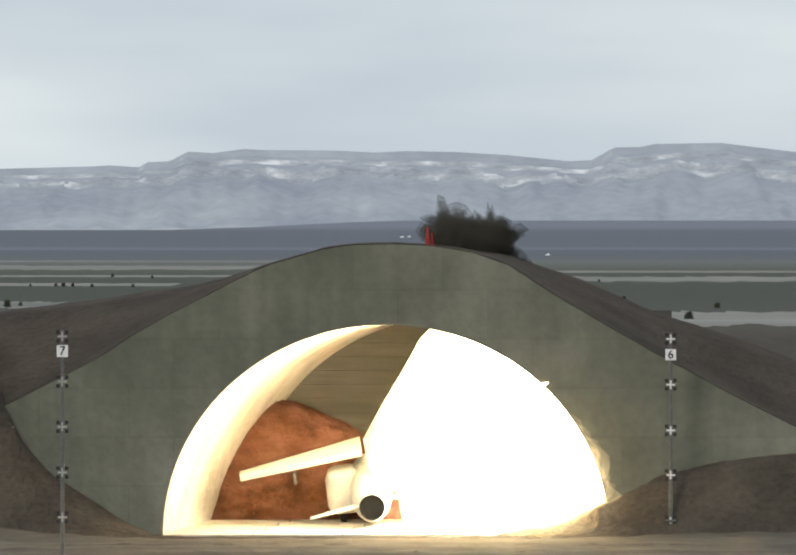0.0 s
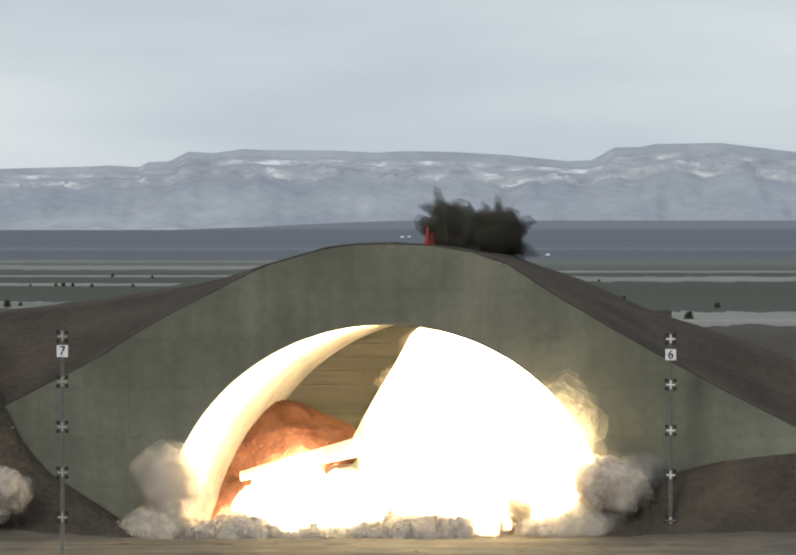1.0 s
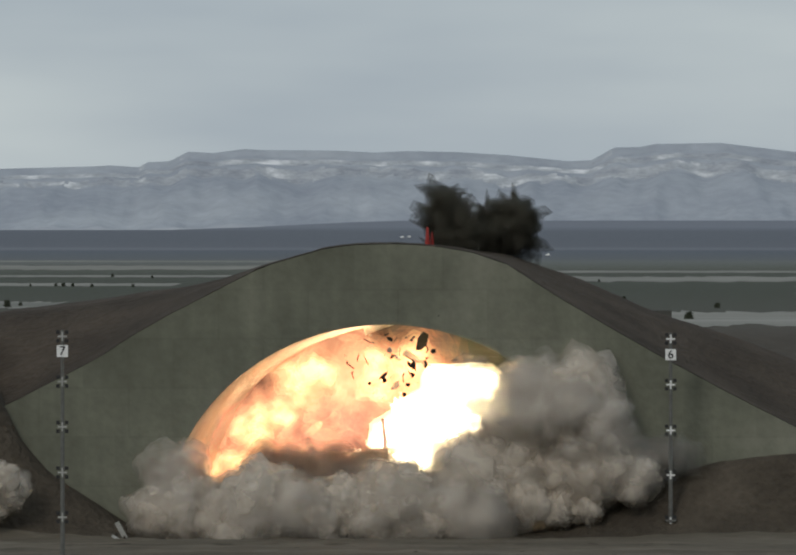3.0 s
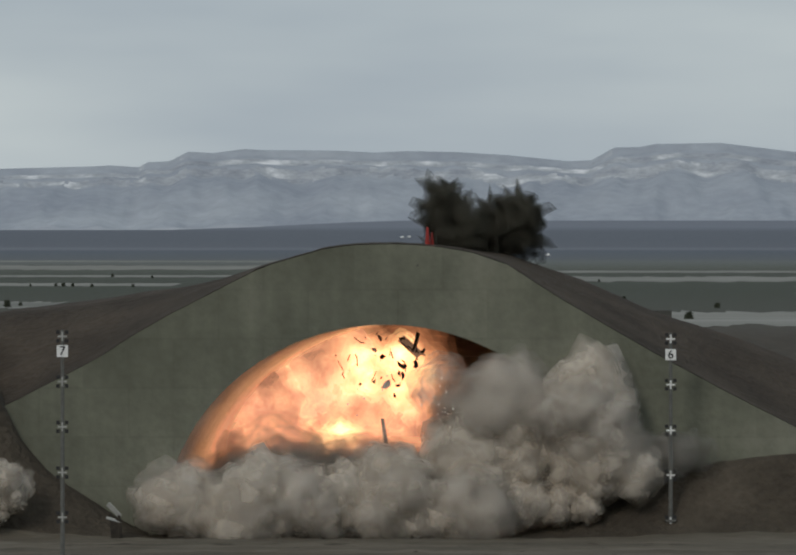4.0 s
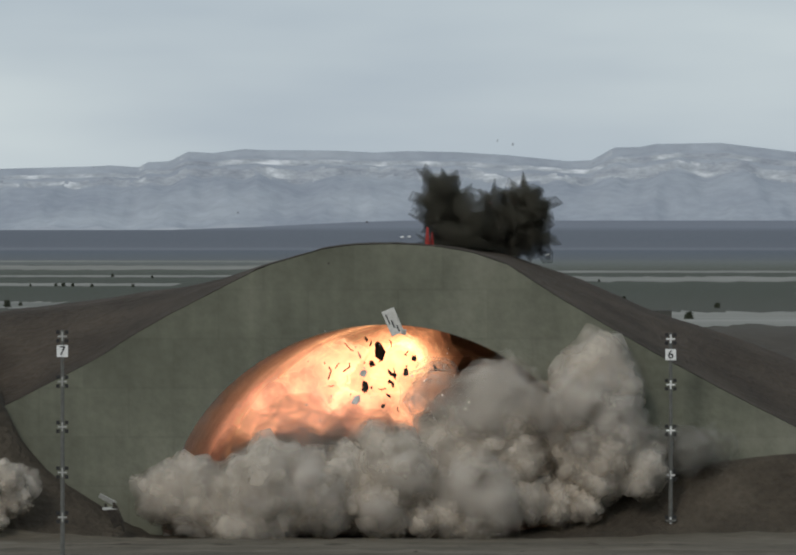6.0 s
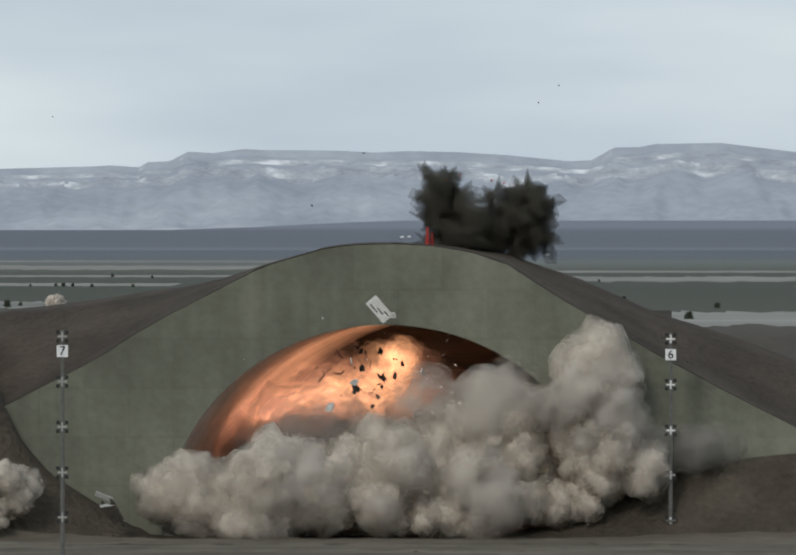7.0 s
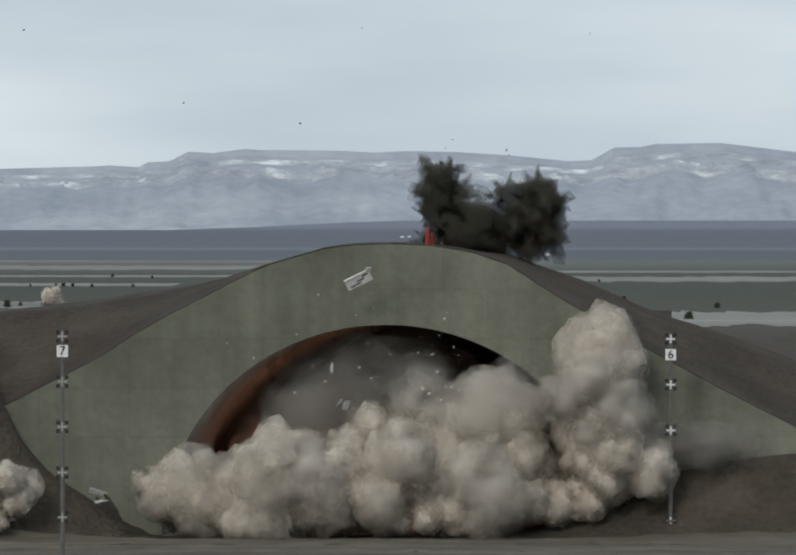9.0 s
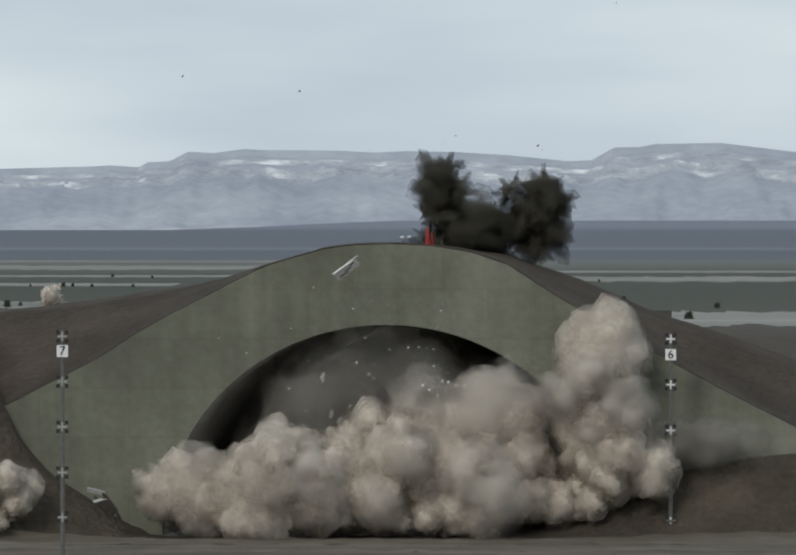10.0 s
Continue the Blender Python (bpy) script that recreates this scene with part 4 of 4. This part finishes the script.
    drift(haze_t, [(0, 1150, 1250, 82, 1, 0.5), (1.0, 1150, 1060, 82, 1.2, 0.8), (2.5, 1140, 830, 81.4, 2.0, 2.6), (4.5, 1160, 830, 81.2, 2.0, 2.6), (7.5, 1165, 800, 81, 2.1, 3.0), (10, 1175, 780, 81, 2.2, 3.4)])
    drift(lit_dust_h, [(0, 900, 1000, 95, 2, 0.5), (1.2, 760, 1150, 93, 3, 0.8), (1.9, 640, 980, 91, 4.0, 1.4), (2.5, 690, 880, 91, 5.6, 1.9), (3.5, 630, 840, 94, 5.8, 2.4), (5.5, 610, 820, 95.5, 5.8, 2.6), (6.5, 620, 830, 96, 5.2, 2.2), (7.4, 640, 860, 97, 4.4, 1.8), (8.2, 650, 900, 99, 3.4, 1.3), (9.0, 650, 1150, 101, 3, 1), (10, 650, 1450, 101, 3, 1)])
    drift(dim_h, [(0, 640, 1400, 91, 4, 0.5), (1.6, 620, 1250, 91, 4, 0.8), (2.7, 660, 900, 91, 6.4, 2.4), (5.5, 690, 830, 96, 6.8, 2.7), (7.5, 690, 815, 96, 6.4, 2.8), (8.5, 690, 850, 92, 6, 2.6), (9.4, 670, 1000, 94, 4.4, 2), (10, 670, 1180, 95, 4, 1.6)])
    drift(fire_o, [(0, 1085, 950, 82.8, 1.9, 2.0), (0.5, 1085, 930, 83.0, 1.9, 2.4), (1.0, 1080, 890, 83.2, 1.9, 3.0), (1.6, 1065, 880, 84.6, 1.8, 3.0), (2.2, 1020, 850, 87, 1.6, 2.6), (3.2, 960, 950, 92, 1.6, 1.6), (4.2, 900, 1250, 96, 1.5, 1), (10, 900, 1400, 96, 1.5, 1)])
    drift(fire_l, [(0, 760, 1560, 89, 0.9, 0.5), (0.6, 755, 1330, 88.5, 0.98, 0.8), (1.0, 755, 1210, 88.5, 1, 0.92), (1.5, 755, 1070, 88.5, 1, 1), (2.6, 765, 1050, 88.5, 1, 1), (3.3, 785, 1050, 90, 0.95, 0.95), (3.9, 800, 1110, 93, 0.85, 0.88), (4.6, 820, 1300, 96, 0.7, 0.7), (5.4, 820, 1500, 98, 0.5, 0.5), (10, 820, 1600, 98, 0.5, 0.5)])
    drift(fire_v, [(0, 848, 860, 87, 0.9, 4.6), (0.8, 818, 860, 87, 1.1, 4.6), (1.5, 790, 860, 87, 1.2, 4.2), (2.1, 790, 860, 88, 1.6, 3.4), (2.8, 800, 1000, 91, 1.6, 2), (3.6, 820, 1250, 94, 1.5, 1), (10, 820, 1400, 94, 1.5, 1)])
    drift(fire_f, [(0, 950, 860, 92, 1.5, 1.5), (2, 880, 800, 91, 2, 1.6), (3.2, 790, 735, 90, 2.4, 1.2), (4.5, 770, 725, 90, 2.0, 1.0), (5.6, 765, 722, 91, 1.8, 0.9), (6.4, 760, 760, 94, 1.5, 0.8), (7.2, 740, 950, 100, 1, 0.8), (8, 740, 1200, 102, 1, 0.8), (10, 740, 1300, 102, 1, 1)])
    drift(dust_n, [(0, 118, 660, 330, 0.6, 0.4), (5.7, 118, 640, 330, 0.6, 0.4), (7.0, 110, 598, 330, 0.7, 0.5), (8, 104, 588, 330, 0.8, 0.9), (10, 102, 583, 330, 0.8, 1.2)])
    drift(dust_o, [(0, 1030, 1160, 83.4, 0.4, 0.4), (0.8, 1025, 1030, 83.2, 0.5, 1.0), (1.5, 1015, 985, 83, 0.6, 1.6), (2.2, 1000, 950, 82.9, 0.9, 1.7), (4, 960, 940, 84, 1.4, 1.4), (10, 940, 960, 84, 1.6, 1.4)])
    drift(dust_m, [(0, 760, 1300, 88, 2, 0.5), (1.2, 660, 1180, 87, 3.5, 0.7), (1.8, 640, 1010, 86.5, 4.2, 0.8), (2.2, 650, 985, 86.5, 4.6, 1.0), (2.7, 680, 965, 86.5, 4.8, 1.2), (3.5, 640, 975, 87.5, 4.8, 1.3), (4.5, 590, 985, 90, 4.6, 1.5), (7.0, 610, 930, 95, 4.4, 2.2), (8.5, 620, 920, 95, 4.4, 2.4), (10, 620, 950, 95, 4.2, 2.4)])
    drift(soot_l, [(0, 890, 474, 97, 0.5, 1.0), (1, 886, 460, 97, 0.65, 1.3), (2.5, 880, 442, 97, 0.8, 1.7), (5.5, 876, 424, 97, 0.95, 2.1), (10, 870, 400, 97, 1.1, 2.5)])
    drift(soot_r, [(0, 960, 472, 97, 1.1, 0.6), (1, 975, 458, 97, 1.2, 0.8), (2.5, 1000, 445, 97, 1.2, 1.1), (5.5, 1020, 428, 97, 1.5, 1.5), (10, 1062, 416, 97, 1.6, 2.0)])
    drift(soot_c, [(0, 920, 492, 97, 1.4, 0.4), (2.5, 930, 478, 97, 1.6, 0.7), (5.5, 940, 468, 97, 1.9, 0.9), (10, 955, 460, 97, 2.3, 1.1)])
    drift(fire_a, [(0, 1020, 895, 90.5, 3.9, 4.0), (1, 1000, 880, 90, 4.4, 4.0), (1.8, 985, 860, 90, 4.0, 3.4), (2.5, 945, 770, 94, 2.6, 1.3), (2.9, 910, 830, 96, 2.2, 1.2), (3.4, 880, 1150, 97, 2.0, 1.2), (4.2, 860, 1350, 97, 2, 1), (10, 860, 1350, 97, 2, 1)])
    drift(fire_big, [(0, 1005, 890, 89.5, 0, 0), (1, 985, 885, 90, 0, 0), (1.6, 970, 880, 91, 0, 0), (2.1, 950, 930, 94, 0, 0), (2.6, 920, 1090, 97, 0, 0), (3.2, 900, 1250, 97, 0, 0), (4.2, 900, 1400, 98, 0, 0), (10, 900, 1450, 98, 0, 0)])
    drift(fire_g, [(0, 900, 860, 92, 1.5, 1.5), (1.5, 800, 850, 92, 2.5, 2), (2.5, 670, 770, 95, 4.6, 2.2), (3.8, 690, 750, 96, 4.4, 1.7), (5.5, 730, 730, 96, 3.6, 1.0), (6.5, 730, 740, 96, 2.8, 1.0), (7.2, 720, 850, 99, 2.2, 0.8), (8, 720, 1100, 101, 2, 0.6), (10, 720, 1300, 101, 2, 0.6)])
    drift(fire_e, [(0, 950, 850, 93, 1.2, 1.2), (2, 860, 790, 94, 2, 1.6), (3.2, 770, 740, 95, 2.6, 1.5), (4.0, 755, 735, 95.5, 2.6, 1.4), (4.6, 768, 722, 95.5, 2.3, 1.1), (5.5, 778, 710, 95.5, 1.7, 0.8), (6.1, 775, 720, 98, 1.3, 0.7), (6.6, 765, 850, 102, 1, 0.8), (7.2, 745, 1150, 104, 1, 0.8), (10, 740, 1350, 104, 1, 1)])
    drift(fire_b, [(0, 590, 1200, 88, 3, 0.3), (0.25, 590, 1050, 88, 3.6, 0.5), (0.5, 590, 1015, 88, 4.0, 0.8), (1.1, 600, 1000, 88, 4.4, 0.9), (1.6, 600, 1040, 88.5, 4.0, 0.7), (2.2, 600, 1200, 89, 3, 0.5), (4, 600, 1300, 89, 2.5, 0.5), (10, 620, 1300, 89, 2.5, 0.5)])
    drift(flame_dust_c, [(0, 600, 1400, 100, 2, 0.5), (1.3, 600, 1250, 99, 3, 1), (2.2, 610, 900, 98, 5.2, 2.6), (3.0, 610, 820, 99, 5.6, 3.0), (4.5, 600, 810, 101, 5.4, 3.0), (5.5, 600, 820, 102, 5.2, 2.8), (6.4, 620, 850, 104, 4.4, 2.2), (7.2, 640, 960, 106, 3, 1.6), (8.2, 660, 1150, 108, 2, 1), (10, 660, 1300, 110, 1.5, 1)])
    drift(flame_d, [(0, 780, 1300, 99, 1, 0.5), (4.0, 790, 800, 99, 1, 0.8), (6.0, 785, 715, 93, 1.1, 0.9), (7.0, 775, 712, 94, 1.2, 0.9), (7.6, 775, 730, 97, 1.4, 1.0), (8.0, 772, 790, 101, 1.4, 1.0), (8.6, 770, 960, 103, 1.2, 0.8), (9.3, 770, 1150, 104, 0.8, 0.6), (10, 770, 1250, 104, 0.6, 0.5)])
    drift(flame_s, [(0, 960, 960, 93, 0.15, 0.15), (2.0, 860, 1000, 93, 0.5, 0.5), (2.8, 770, 1050, 90, 0.95, 0.95), (5.6, 770, 1052, 90, 0.97, 0.97), (6.6, 775, 1070, 91, 0.95, 0.95), (7.3, 785, 1120, 94, 0.88, 0.88), (8.0, 800, 1300, 98, 0.75, 0.75), (9.2, 800, 1500, 100, 0.6, 0.6), (10, 800, 1600, 100, 0.6, 0.6)])

    # the fin leans over and drops as the aircraft breaks up
    walk(fin, [(0, pose(0, 0, 0)), (5.5, pose(0, 0, 0)), (7.2, pose(0.4, 0.6, -1.6, 0, 35, 0)), (10, pose(0.4, 0.6, -1.7, 0, 40, 0))])

    r = random.Random(31)
    for k, ob in enumerate(chunks):
        a, q, late = r.uniform(0, 2 * math.pi), r.uniform(0.2, 1.0), r.uniform(0, 0.6)
        cx, cz = math.cos(a) * q, math.sin(a) * q
        fling(ob, [(0, 850 + 30 * cx, 820 + 30 * cz, 99), (1.0 + late, 840 + 40 * cx, 740 + 40 * cz, 97), (1.7 + late, 820 + 70 * cx, 705 + 45 * cz, 87.5), (2.8, 790 + 110 * cx, 720 + 70 * cz, 87),
                   (4.5, 760 + 110 * cx, 722 + 75 * cz, 86.5), (5.5, 752 + 115 * cx, 735 + 80 * cz, 86.5), (7.0, 725 + 110 * cx, 745 + 70 * cz, 86.5),
                   (8.2, 700 + 110 * cx, 850 + 60 * cz, 86.5), (9.2, 690 + 110 * cx, 1000 + 60 * cz, 87), (10, 690 + 110 * cx, 1120 + 60 * cz, 87)], k)
    for k, ob in enumerate(specks):
        a, q = r.uniform(0, 2 * math.pi), r.uniform(0.15, 1.0)
        cx, cz = math.cos(a) * q, math.sin(a) * q
        mx_, my_, sx, sz = (885, 740, 70, 110) if k % 2 else (690, 690, 240, 150)
        fling(ob, [(0, 850 + 60 * cx, 900 + 60 * cz, 98), (2.2, 850 + 60 * cx, 820 + 60 * cz, 96), (3.6, (mx_ + 850) / 2 + sx * 0.5 * cx, my_ + 60 + sz * 0.5 * cz, 81.5),
                   (5.5, mx_ + sx * 0.75 * cx, my_ + 40 + sz * 0.75 * cz, 80.6), (8, mx_ + sx * cx, my_ + sz * cz, 80.2), (10, mx_ + sx * 1.1 * cx - 10, my_ - 25 + sz * 1.1 * cz, 80)], 100 + k, 50)
    for k, (t0, x0, y0, x1, y1) in enumerate([(2.7, 850, 665, 1213, 6), (3.3, 690, 665, 45, -20), (4.0, 720, 665, 360, 150), (3.0, 800, 665, 1560, -120), (4.5, 740, 665, 712, -60), (5.0, 700, 665, 590, 180)]):
        fling(sky_bits[k], [(0, 840, 860, 98), (t0 - 0.6, 830, 740, 94), (t0, x0, y0, 82), (10, x1, y1, 76)], 200 + k, 80)
    for k, (x, y) in enumerate([(877, 283), (898, 268), (1060, 287), (1068, 296)]):
        fling(red_bits[k], [(0, 880 + 40 * k, 500, 98), (6, 878 + 45 * k, 400, 96.5), (8, (x + 878) / 2, y + 30, 95.5), (10, x, y, 95)], 300 + k, 40)
    for k, rows in enumerate([[(0, 824, 760, 96), (2.0, 798, 690, 88), (4.0, 738, 690, 86), (5.5, 714, 695, 86), (7.0, 692, 714, 85.5), (8, 666, 718, 85), (9, 653, 727, 85), (10, 635, 745, 85)],
                              [(0, 790, 800, 97), (3.8, 775, 700, 88), (5.5, 730, 727, 86), (7.0, 698, 755, 85.5), (8.5, 684, 782, 85), (9.5, 655, 805, 85), (10, 652, 815, 85)],
                              [(0, 820, 800, 97), (4.0, 760, 760, 88), (6.0, 700, 790, 86), (8, 620, 810, 85), (9, 680, 800, 85), (10, 668, 832, 85)]]):
        fling(pale_plates[k], rows, 400 + k, 60)
    walk(panel, [(t, Matrix.Translation(spot(x, y, d)) @ pose(0, 0, 0, a, b, c)) for t, x, y, d, a, b, c in [
        (0, 830, 800, 98, 70, 20, 0), (2.5, 820, 720, 92, 60, 30, 0), (4.5, 800, 670, 86.5, 50, 50, 10), (5.0, 790, 655, 83.6, 40, 60, 15), (5.6, 782, 642, 83, 30, 70, 20), (6.8, 752, 616, 82.5, 15, 50, 10), (7.5, 737, 594, 82.3, 10, 38, 0),
        (8.0, 727, 581, 82.2, 10, -5, 0), (8.5, 717, 567, 82, 20, -20, 0), (9.0, 706, 552, 82, 30, -26, 0), (9.5, 694, 541, 82, 40, -31, 0), (10, 682, 531, 82, 48, -36, 0)]])
    fling(flap, [(0, 860, 780, 98), (1.5, 850, 700, 92), (3.0, 835, 672, 87), (4.0, 822, 672, 86.3), (4.5, 815, 665, 86), (5.0, 800, 655, 84), (5.5, 765, 672, 86), (6.3, 745, 720, 87), (7.0, 740, 900, 88), (10, 740, 1200, 88)], 5, 30)
    walk(wreck, [(t, Matrix.Translation(spot(x, y, 79.7)) @ pose(0, 0, 0, 0, a, 0)) for t, x, y, a in [
        (0, 265, 1130, 70), (1.0, 255, 1110, 60), (2.5, 232, 1080, 45), (4.0, 216, 1025, 25), (5.5, 211, 1008, 10), (7.0, 205, 1000, 0), (8.5, 197, 993, -4), (10, 192, 990, -8)]])


motions()
